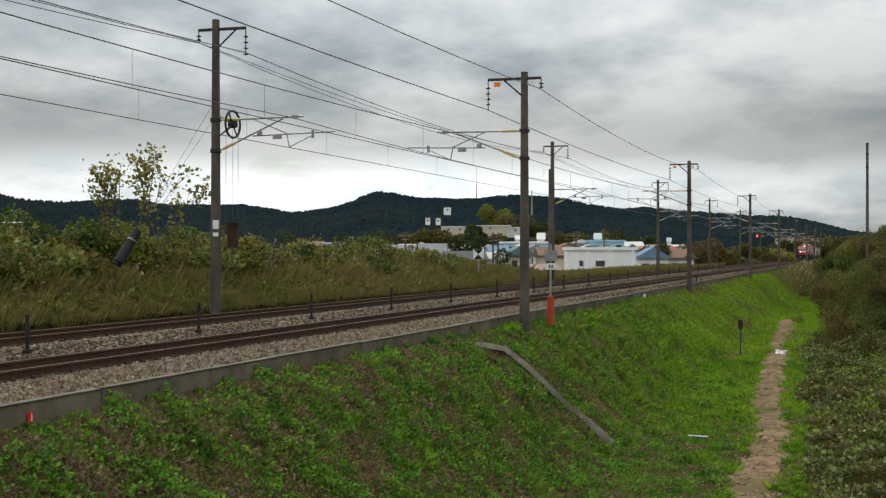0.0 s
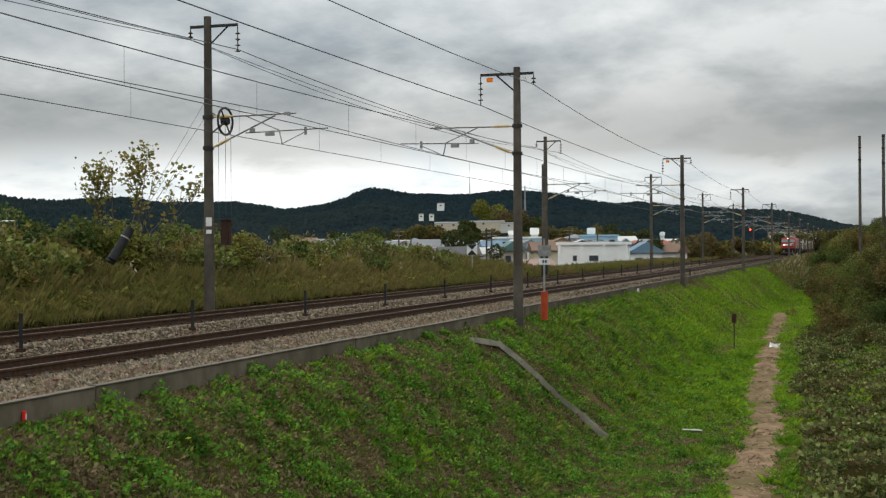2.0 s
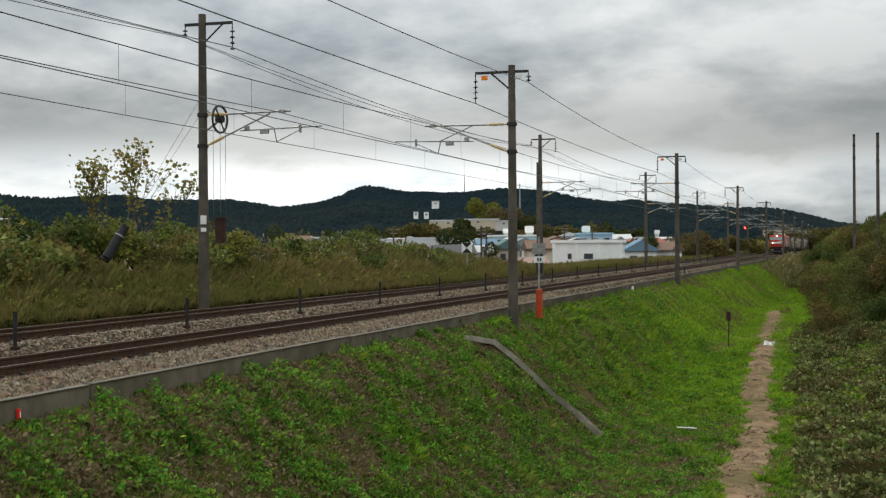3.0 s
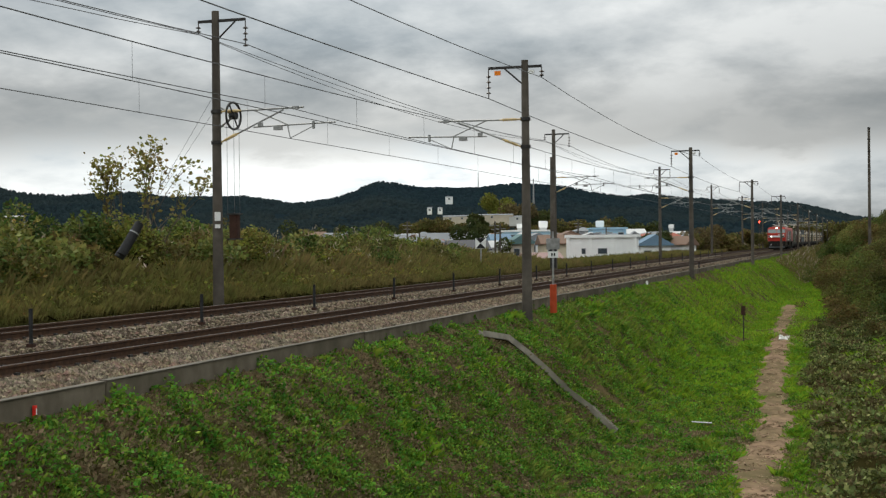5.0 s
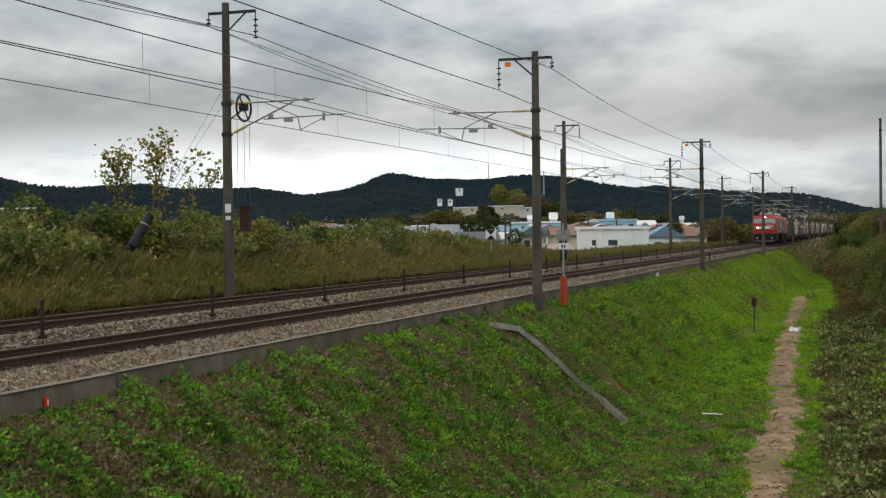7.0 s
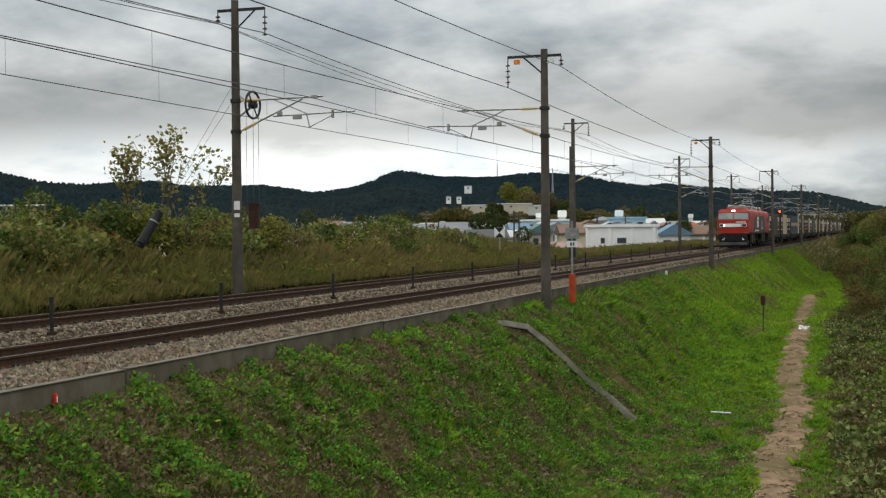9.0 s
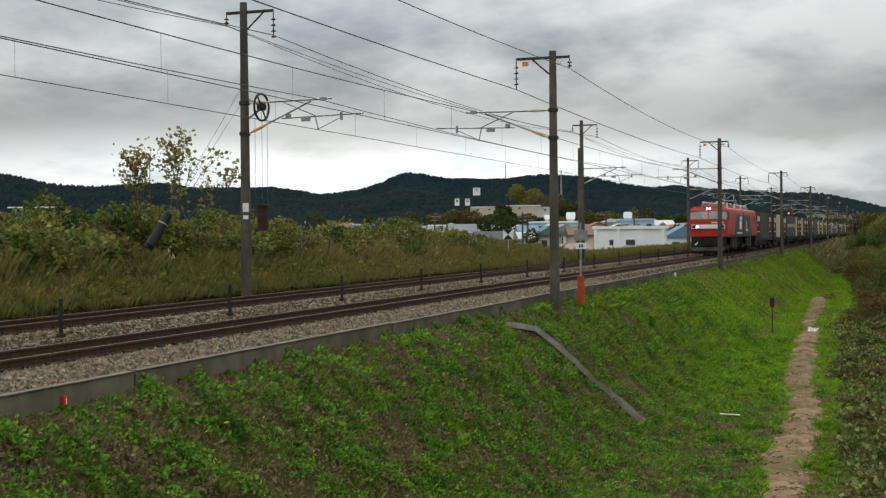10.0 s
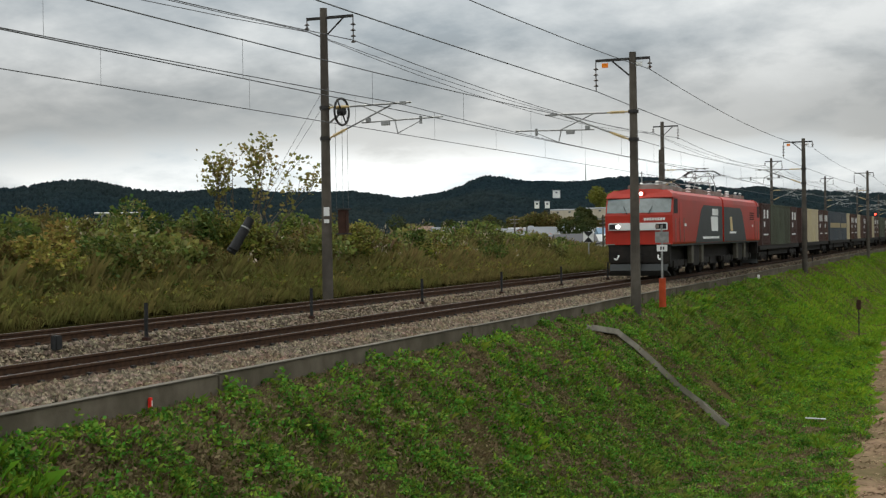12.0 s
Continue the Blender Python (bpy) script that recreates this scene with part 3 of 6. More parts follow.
    F = (np.array(F)[None] + (2 * k + 1) * np.arange(c)[:, None, None]).reshape(-1, 3)
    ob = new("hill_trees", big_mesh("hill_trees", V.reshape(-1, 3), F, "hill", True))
    ob.parent = hill
    tagged(ob, "dense dark conifer and broadleaf woods", kind="stuff")


build_hills()


# ---- train ----
CARMAT = dict(
    maroon=material("container_maroon", (0.062, 0.030, 0.025), (0.044, 0.022, 0.018), scale=1.5, grime=(0.07, 0.045, 0.038), rough=0.6, obj=0.12),
    olive=material("container_olive", (0.085, 0.097, 0.066), (0.065, 0.075, 0.05), scale=1.2, grime=(0.06, 0.06, 0.04), rough=0.6, obj=0.08),
    cream=material("container_cream", (0.46, 0.39, 0.24), (0.38, 0.31, 0.18), scale=1.5, grime=(0.4, 0.34, 0.24), rough=0.6, obj=0.06),
    slate=material("container_slate", (0.062, 0.074, 0.086), (0.05, 0.06, 0.07), scale=1.2, grime=(0.075, 0.08, 0.085), rough=0.55, obj=0.06),
    tan=material("stripe_tan", (0.33, 0.26, 0.14), (0.27, 0.21, 0.11), rough=0.6, obj=0.05),
    brown=material("container_brown", (0.085, 0.04, 0.026), (0.06, 0.03, 0.02), scale=1.5, grime=(0.07, 0.045, 0.035), rough=0.65, obj=0.15),
)
MAT.update(CARMAT)


def section_body(flip):
    """One half of the locomotive's shell, with a raked cab front at y = 0."""
    prof = [(1.40, 1.42), (1.44, 1.50), (1.44, 2.35), (1.44, 2.62), (1.43, 3.28), (1.40, 3.48), (1.22, 3.62), (0.60, 3.70)]

    def front(x, z):
        return 0.05 + 0.42 * max(0, z - 2.62) + 0.13 * (abs(x) / 1.4) ** 4
    g = Geo()
    stations = [0.0, 0.35, 1.2, 12.25]
    rings = []
    for k, y in enumerate(stations):
        ring = []
        for x, z in prof:
            ring.append((x, (front(x, z) if k < 2 else 0) + y, z))
        for x, z in reversed(prof):
            ring.append((-x, (front(x, z) if k < 2 else 0) + y, z))
        rings.append(ring)
    g.loft(rings, caps=False)
    n = len(prof)
    for k in range(n - 1):
        (x0, z0), (x1, z1) = prof[k], prof[k + 1]
        xs = [-1, -0.6, 0, 0.6, 1]
        for a, b in zip(xs, xs[1:]):
            q = [(x0 * a, front(x0 * a, z0), z0), (x0 * b, front(x0 * b, z0), z0), (x1 * b, front(x1 * b, z1), z1), (x1 * a, front(x1 * a, z1), z1)]
            g.add(q, [(0, 1, 2, 3)])
    g.add(rings[-1], [tuple(range(2 * n))])
    return g


def slab(pts, thick, axis="x"):
    """A thin plate from an outline of (y, z) points; its outer face towards +x."""
    n = len(pts)
    vs = [(thick, a, b) for a, b in pts] + [(0, a, b) for a, b in pts]
    fs = [tuple(range(n)), tuple(range(2 * n - 1, n - 1, -1))] + [(i, n + i, n + (i + 1) % n, (i + 1) % n) for i in range(n)]
    return Geo().add(vs, fs)


def build_section(loco, m, lit):
    s = part("body_section", section_body(False), "red", loco, "red painted body half with raked cab", m)
    for x in (-1, 1):
        # windscreens in the raked front
        g = Geo()
        cols = [0.04, 0.60, 1.37]
        rows = [2.72, 3.30]
        grid = [[(x * px, 0.05 + 0.42 * (pz - 2.62) + 0.13 * min(1, px / 1.4) ** 2 * (px / 1.4) - 0.035, pz) for px in cols] for pz in rows]
        for k in range(2):
            q = [grid[0][k], grid[0][k + 1], grid[1][k + 1], grid[1][k]]
            back = [(a, b + 0.03, c) for a, b, c in q]
            g.add(q + back, [(0, 1, 2, 3), (7, 6, 5, 4), (0, 4, 5, 1), (1, 5, 6, 2), (2, 6, 7, 3), (3, 7, 4, 0)])
        part("windscreen", g, "glass", s, "windscreen with a grey-green reflection in its colour")
        part("wiper", Geo().rod((x * 0.45, 0.02, 2.66), (x * 0.62, 0.10, 2.98), 0.013), "black", s)
        # cab side window and doors on both flanks
        f = pose(x * 1.442, 0, 0) @ Matrix.Diagonal((x, 1, 1, 1))
        part("cab_window", slab([(0.42, 2.68), (1.25, 2.68), (1.25, 3.29), (0.60, 3.29)], 0.008), "black", s, "dark cab side window", f)
        part("cab_door", slab([(1.62, 1.5), (2.22, 1.5), (2.22, 3.15), (1.62, 3.15)], 0.006), "red", s, "red side door", f)
        part("side_panel", slab([(5.2, 1.44), (12.2, 1.44), (12.2, 3.12), (7.2, 3.12), (6.6, 2.9)], 0.005), "locogrey", s, "dark grey livery panel with slanted edge", f)
        if not lit:
            for k in range(4):
                part("louvre", Geo().box(0.008, 3.2, 2.55 + 0.11 * k, 0.02, 1.4, 0.05), "underframe", s, at=f)
        for yy in (0.62, 1.50, 2.36):
            part("handrail", Geo().rod((0.05, yy, 1.5), (0.05, yy, 2.5), 0.016), "roofgrey", s, "grey vertical handrail", f)
        part("number_mark", slab([(2.7, 2.16), (3.15, 2.16), (3.15, 2.27), (2.7, 2.27)], 0.006), "white", s, "white unreadable marking", f)
        if lit:
            part("emblem_block", slab([(9.2, 1.95), (10.9, 1.95), (10.9, 2.62), (9.0, 2.62)], 0.012), "white", s, "plain white emblem block", f)
            part("emblem_block", slab([(9.4, 2.68), (11.0, 2.68), (11.0, 2.98), (9.4, 2.98)], 0.012), "white", s, "plain white emblem block", f)
            part("stripe", slab([(7.0, 1.60), (11.2, 1.60), (11.2, 1.70), (6.9, 1.70)], 0.012), "white", s, "thin white stripe", f)
        else:
            part("emblem_block", slab([(9.6, 1.95), (10.3, 1.95), (10.5, 2.65), (9.9, 2.65)], 0.012), "insul", s, "pale emblem block", f)
            part("stripe", slab([(8.6, 1.82), (10.6, 1.82), (10.6, 1.92), (8.6, 1.92)], 0.012), "white", s, "thin white stripe", f)
    part("light_bar", Geo().box(0, 0.02, 2.0, 2.52, 0.12, 0.31), "white", s, "white band round the headlights", bevel=0.02)
    for x in (-1, 1):
        part("lamp_recess", Geo().box(x * 1.0, -0.035, 2.05, 0.44, 0.03, 0.21), "black", s, "dark lamp recess")
        lamp = Geo().rod((x * 0.84, -0.075, 2.155), (x * 0.84, -0.04, 2.155), 0.085, n=12)
        part("headlamp", lamp, "headlight" if lit and x < 0 else "roofgrey", s, "round headlamp")
        part("headlamp", Geo().rod((x * 0.10, 0.22, 3.50), (x * 0.10, 0.62, 3.50), 0.07, n=12), "headlight" if lit else "roofgrey", s, "round roof headlamp")
    part("roof_cap", Geo().loft([[(-1.43, 0.30, 3.34), (1.43, 0.30, 3.34), (1.38, 0.42, 3.50), (1.15, 0.55, 3.655), (-1.15, 0.55, 3.655), (-1.38, 0.42, 3.50)], [(-1.47, 1.3, 3.34), (1.47, 1.3, 3.34), (1.43, 1.3, 3.52), (1.2, 1.3, 3.66), (-1.2, 1.3, 3.66), (-1.43, 1.3, 3.52)]]), "red", s, "red roof visor over the windscreens")
    part("lamp_housing", Geo().box(0, 0.5, 3.38, 0.5, 0.35, 0.24), "red", s, bevel=0.03)
    nb = Geo()
    for k in range(8):
        nb.box(0.30 + 0.115 * k, 0.045, 2.40, 0.085, 0.02, 0.11)
    part("number_bars", nb, "white", s, "row of white raised unreadable characters")
    part("apron", Geo().box(0, 0.32, 0.62, 2.62, 0.40, 0.82), "underframe", s, "dark grey front apron", bevel=0.06)
    plough = Geo().loft([[(-1.32, 0.28, 0.14), (1.32, 0.28, 0.14), (1.32, 0.34, 0.14), (-1.32, 0.34, 0.14)], [(-1.22, -0.02, 0.36), (1.22, -0.02, 0.36), (1.22, 0.06, 0.36), (-1.22, 0.06, 0.36)], [(-1.25, 0.12, 0.62), (1.25, 0.12, 0.62), (1.25, 0.2, 0.62), (-1.25, 0.2, 0.62)]])
    part("snow_plough", plough, "locogrey", s, "grey snow plough blade")
    part("coupler", Geo().box(0, -0.15, 0.72, 0.34, 0.6, 0.32), "underframe", s, "dark knuckle coupler", bevel=0.05)
    for x in (-1, 1):
        part("brake_hose", Geo().path([(x * 0.85, 0.08, 0.98), (x * 0.85, -0.02, 0.9), (x * 0.92, -0.05, 0.8), (x * 1.02, -0.02, 0.86)], 0.035), "white", s, "white hose cock")
        part("step", Geo().box(x * 1.15, 0.25, 1.42, 0.4, 0.3, 0.03), "roofgrey", s)
    # roof gear
    for y, sx, sy, sz in ((2.2, 1.5, 1.6, 0.22), (4.6, 1.6, 1.9, 0.2), (9.9, 1.5, 2.2, 0.24)):
        part("roof_box", Geo().box(0, y, 3.68, sx, sy, sz), "roofgrey", s, "pale grey roof equipment box", bevel=0.03)
    for y in (1.6, 3.2, 5.8, 6.2, 8.2, 8.6, 11.4):
        for x in (-0.55, 0.5):
            part("roof_insulator", insulator(Geo(), x, y, 4.12, 3, 0.12), "white", s, "white roof insulator")
    part("bus_bar", Geo().path([(0.5, 1.6, 4.05), (0.5, 5.8, 4.05), (0.4, 8.6, 4.1), (0.4, 11.9, 4.05)], 0.02), "steel", s)
    return s


def pantograph(loco, y, head):
    """A diamond-frame current collector whose head stands at the given height."""
    p = part("pantograph", Geo().box(0, y, 3.72, 1.5, 1.7, 0.05), "steel", loco, "raised steel pantograph" if head > 4.5 else "folded steel pantograph")
    mid = (3.78 + head) / 2
    out = 0.85 if head > 4.5 else 1.25
    g = Geo()
    for x in (-1, 1):
        for s in (-1, 1):
            g.rod((x * 0.62, y + s * 0.35, 3.78), (x * 0.5, y + s * out, mid), 0.025)
            g.rod((x * 0.5, y + s * out, mid), (x * 0.34, y + s * 0.12, head - 0.08), 0.02)
    for s in (-1, 1):
        g.rod((-0.5, y + s * out, mid), (0.5, y + s * out, mid), 0.02)
        g.rod((-0.5, y + s * out, mid), (0.34, y + s * 0.12, head - 0.08), 0.012)
    part("linkage", g, "steel", p)
    for s in (-1, 1):
        part("collector_strip", Geo().path([(-0.95, y + s * 0.16, head - 0.22), (-0.62, y + s * 0.16, head - 0.01), (0.62, y + s * 0.16, head - 0.01), (0.95, y + s * 0.16, head - 0.22)], 0.025), "darksteel", p)


WHEELS = []


def wheelset(parent, y, r, track=True):
    g = Geo()
    for s in (-1, 1):
        g.rod((s * 0.50, 0, 0), (s * 0.63, 0, 0), r, r - 0.015, 20)
        g.rod((s * 0.47, 0, 0), (s * 0.50, 0, 0), r + 0.03, r + 0.03, 20)
        for k in range(6):
            a = k * math.pi / 3
            g.box(s * 0.635, 0.62 * r * math.cos(a), 0.62 * r * math.sin(a) - 0.04, 0.02, 0.08, 0.08)
    g.rod((-0.95, 0, 0), (0.95, 0, 0), 0.085, n=10)
    w = part("wheelset", g, "underframe", parent, "dark steel wheels on an axle", pose(0, y, r))
    return w


def bogie(parent, y, base, r, keyed):
    b = part("bogie", Geo().box(-1.0, 0, 0.48, 0.18, base + 1.3, 0.26).box(1.0, 0, 0.48, 0.18, base + 1.3, 0.26).box(0, 0, 0.5, 1.9, 0.5, 0.24), "underframe", parent, "grimy dark bogie frame", pose(0, y, 0), bevel=0.02)
    for s in (-1, 1):
        w = wheelset(b, s * base / 2, r)
        if keyed:
            WHEELS.append((w, s * base / 2, r))
        for x in (-1, 1):
            part("axle_box", Geo().box(x * 1.06, s * base / 2, r - 0.16, 0.16, 0.36, 0.34), "underframe", b, bevel=0.03)
            part("spring", Geo().rod((x * 1.03, s * 0.42, 0.35), (x * 1.03, s * 0.42, 0.75), 0.09, n=10), "darksteel", b)
    return b


def build_loco():
    t = thing("locomotive", pose(NEAR, 58.4, 0), "red two-section electric freight locomotive with dark grey panels and lit headlights", "locomotive")
    build_section(t, pose(0, 0, 0), True)
    build_section(t, pose(0, 24.9, 0, 0, 0, 180), False)
    part("gangway", Geo().box(0, 12.45, 1.5, 1.3, 0.42, 1.9), "black", t, "black gangway bellows")
    for y in (3.2, 9.3, 15.6, 21.7):
        bogie(t, y, 2.5, 0.56, True)
    for y, ln in ((6.25, 1.5), (18.65, 1.5)):
        part("equipment_box", Geo().box(0, y, 0.42, 2.5, ln, 0.95), "underframe", t, "grimy underfloor equipment box", bevel=0.04)
    for y in (5.1, 7.5, 17.4, 19.9):
        for x in (-1, 1):
            part("sand_box", Geo().box(x * 1.22, y, 0.55, 0.2, 0.55, 0.85), "dusty", t, "dusty grey sand box", bevel=0.02)
    # Full-length block, added to stop light passing between the bogies.
    part("centre_sill", Geo().box(0, 12.45, 0.40, 1.7, 23.6, 1.0), "underframe", t, "dark block added under the floor to keep light out")
    for x in (-1, 1):
        part("side_sill", Geo().box(x * 1.33, 12.45, 1.34, 0.10, 24.2, 0.12), "locogrey", t)
    pantograph(t, 14.6, 5.36 / 1.08)
    pantograph(t, 4.2, 4.15)
    t.scale = (1.06, 1.0, 1.09)
    return t


CONT = {}


def container(parent, y, ln, col, marks):
    key = (round(ln, 2), col)
    if key not in CONT:
        # one corrugated shell with proud corner posts
        n = max(4, int(ln / 0.42))
        side = [(1.24, -ln / 2 + 0.06), (1.24, -ln / 2 + 0.24)]
        for k in range(n):
            a = -ln / 2 + 0.30 + k * (ln - 0.6) / n
            w = (ln - 0.6) / n
            side += [(1.18, a), (1.18, a + 0.4 * w), (1.215, a + 0.5 * w), (1.215, a + 0.9 * w)]
        side += [(1.24, ln / 2 - 0.24), (1.24, ln / 2 - 0.06)]
        ring = side + [(-x, -y) for x, y in side]
        g = Geo().loft([[(x * s, y, z) for x, y in ring] for z, s in ((1.12, 1.02), (1.24, 1.02), (1.25, 1.0), (3.46, 1.0), (3.47, 1.02), (3.58, 1.02))])
        CONT[key] = g.mesh("container", col)
    c = part("container", CONT[key], col, parent, {"maroon": "dark maroon steel freight container", "olive": "olive grey freight container", "cream": "cream freight container", "slate": "slate blue freight container", "brown": "brown freight container"}[col], pose(0, y, 0))
    for a, z, w, h in marks:
        part("mark", Geo().box(1.235, a, z, 0.02, w, h), "white", c, "plain white marking")
    if col == "slate":
        part("stripe", Geo().box(1.225, 0, 2.2, 0.02, ln - 0.5, 0.42), "tan", c, "tan stripe")
    return c


SMALL = [(-0.6, 2.7, 0.55, 0.5), (0.7, 2.7, 0.55, 0.5), (-0.6, 2.2, 0.4, 0.3), (0.0, 1.7, 1.8, 0.08)]
LOADS = [
    [(3.72, "maroon", SMALL), (9.4, "olive", []), (3.72, "maroon", SMALL)],
    [(3.72, "maroon", SMALL), (7.4, "cream", []), (3.72, "maroon", SMALL), (3.72, "brown", SMALL)],
    [(9.4, "slate", []), (6.1, "slate", []), (3.1, "cream", [])],
    [(3.72, "brown", SMALL), (3.72, "maroon", SMALL), (3.72, "cream", []), (3.72, "brown", []), (3.72, "maroon", SMALL)],
    [(3.72, "maroon", SMALL), (3.72, "brown", []), (3.72, "cream", []), (3.72, "maroon", SMALL), (3.72, "brown", SMALL)],
    [(9.4, "olive", []), (3.72, "maroon", SMALL), (3.72, "cream", [])],
]


def build_wagon(load):
    words = " and ".join(sorted({c for _, c, _ in load}))
    w = thing("container_wagon", pose(NEAR, 80, 0), "flat railway wagon loaded with " + words + " containers", "wagon", "container wagons")
    # Deep middle box added to darken the space below the load.
    g = Geo().box(0, 10.2, 0.45, 1.1, 18.6, 0.62)
    for s in (-1, 1):
        g.box(s * 1.18, 10.2, 0.86, 0.12, 18.6, 0.24)
        g.box(s * 1.0, 10.2, 0.50, 0.10, 9.0, 0.38)
    for k in range(9):
        g.box(0, 1.2 + 2.25 * k, 0.88, 2.4, 0.2, 0.18)
    part("wagon_frame", g, "underframe", w, "grimy steel wagon frame")
    for y in (3.1, 17.3):
        bogie(w, y, 1.9, 0.405, False)
    for y in (0.4, 20.0):
        part("coupler", Geo().box(0, y, 0.75, 0.3, 0.9, 0.28), "underframe", w)
    y = 10.2 - (sum(l for l, _, _ in load) + 0.12 * (len(load) - 1)) / 2
    for ln, col, marks in load:
        container(w, y + ln / 2, ln, col, marks)
        y += ln + 0.12
    w.scale = (1.08, 1.0, 1.08)
    return w


def build_train():
    out = [(build_loco(), 0.0)]
    first = [build_wagon(l) for l in LOADS]
    order = [0, 1, 2, 3, 4, 5, 3, 1, 4, 2, 0, 3, 5, 4]
    for k, i in enumerate(order):
        w = first[k] if k < 6 else copy_thing(first[i], pose(NEAR, 80, 0))
        out.append((w, 25.0 + 20.4 * k))
    return out


TRAIN = build_train()
SPEED, FRONT = 25.6, 57.6


# ---- lineside details ----
def build_tensioner():
    """Wheel and weights that keep the far track's wires taut, on one mast."""
    y = LEFT_Y[1]
    t = thing("wire_tensioner", pose(LX + 0.62, y + 0.05, 0), "spoked tensioning wheel with hanging rusty weights on a mast", "tensioner")
    m = pose(0, 0, 6.38, 0, 0, -6)
    rim = Geo()
    n = 20
    for k in range(n):
        a, b = k * 2 * math.pi / n, (k + 1) * 2 * math.pi / n
        rim.rod((0, 0.46 * math.cos(a), 0.46 * math.sin(a)), (0, 0.46 * math.cos(b), 0.46 * math.sin(b)), 0.042, n=6)
    w = part("wheel_rim", rim, "darksteel", t, at=m)
    for k in range(4):
        a = k * math.pi / 2 + 0.6
        part("spoke", Geo().rod((0, 0, 0), (0, 0.46 * math.cos(a), 0.46 * math.sin(a)), 0.028, n=6), "darksteel", w)
    part("hub", Geo().rod((-0.12, 0, 0), (0.12, 0, 0), 0.13, n=12), "black", w)
    part("wheel_bracket", Geo().rod((-0.5, 0, 6.0), (0, 0, 6.38), 0.035).rod((-0.5, 0, 6.7), (0, 0, 6.38), 0.035), "steel", t)
    for k, x in enumerate((-0.26, 0.0, 0.2)):
        part("weight_wire", Geo().rod((x, 0, 6.3), (x, 0, 3.0), 0.008, n=4), "wire", t)
    part("iron_weight", Geo().box(0, 0, 2.15, 0.30, 0.28, 0.88), "rust", t, "rusty iron weight stack", bevel=0.03)
    for z in (2.15, 3.0):
        part("weight_clamp", Geo().box(0, 0, z, 0.44, 0.34, 0.05), "darksteel", t)
    part("plate", Geo().box(0, 0, 2.8, 0.20, 0.02, 0.30), "white", t, "small white number plate", pose(-0.52, -0.25, 0, 0, 0, 27))
    part("plate", Geo().box(0, 0, 2.55, 0.18, 0.02, 0.13), "white", t, "small white plate", pose(-0.52, -0.25, 0, 0, 0, 27))
    # stays that hold the mast against the pull
    s = thing("mast_stay", pose(LX, y, 0), "pair of steel stay wires with black guard sleeves", "stay wire")
    for k, (dx, dy) in enumerate(((-2.45, -2.36), (-2.2, -2.6))):
        a, b = Vector((0, 0, 6.7 + 0.55 * k)), Vector((dx, dy, 1.57 + 0.1 * k))
        part("stay_wire", Geo().rod(a, b, 0.006, n=5), "wire", s)
        p, q = b.lerp(a, 0.005), b.lerp(a, 0.19)
        part("guard_sleeve", Geo().rod(p, q, 0.165, 0.15, 14), "black", s, "black plastic guard sleeve")
        part("sleeve_band", Geo().rod(b.lerp(a, 0.13), b.lerp(a, 0.137), 0.168, 0.168, 14), "steel", s)


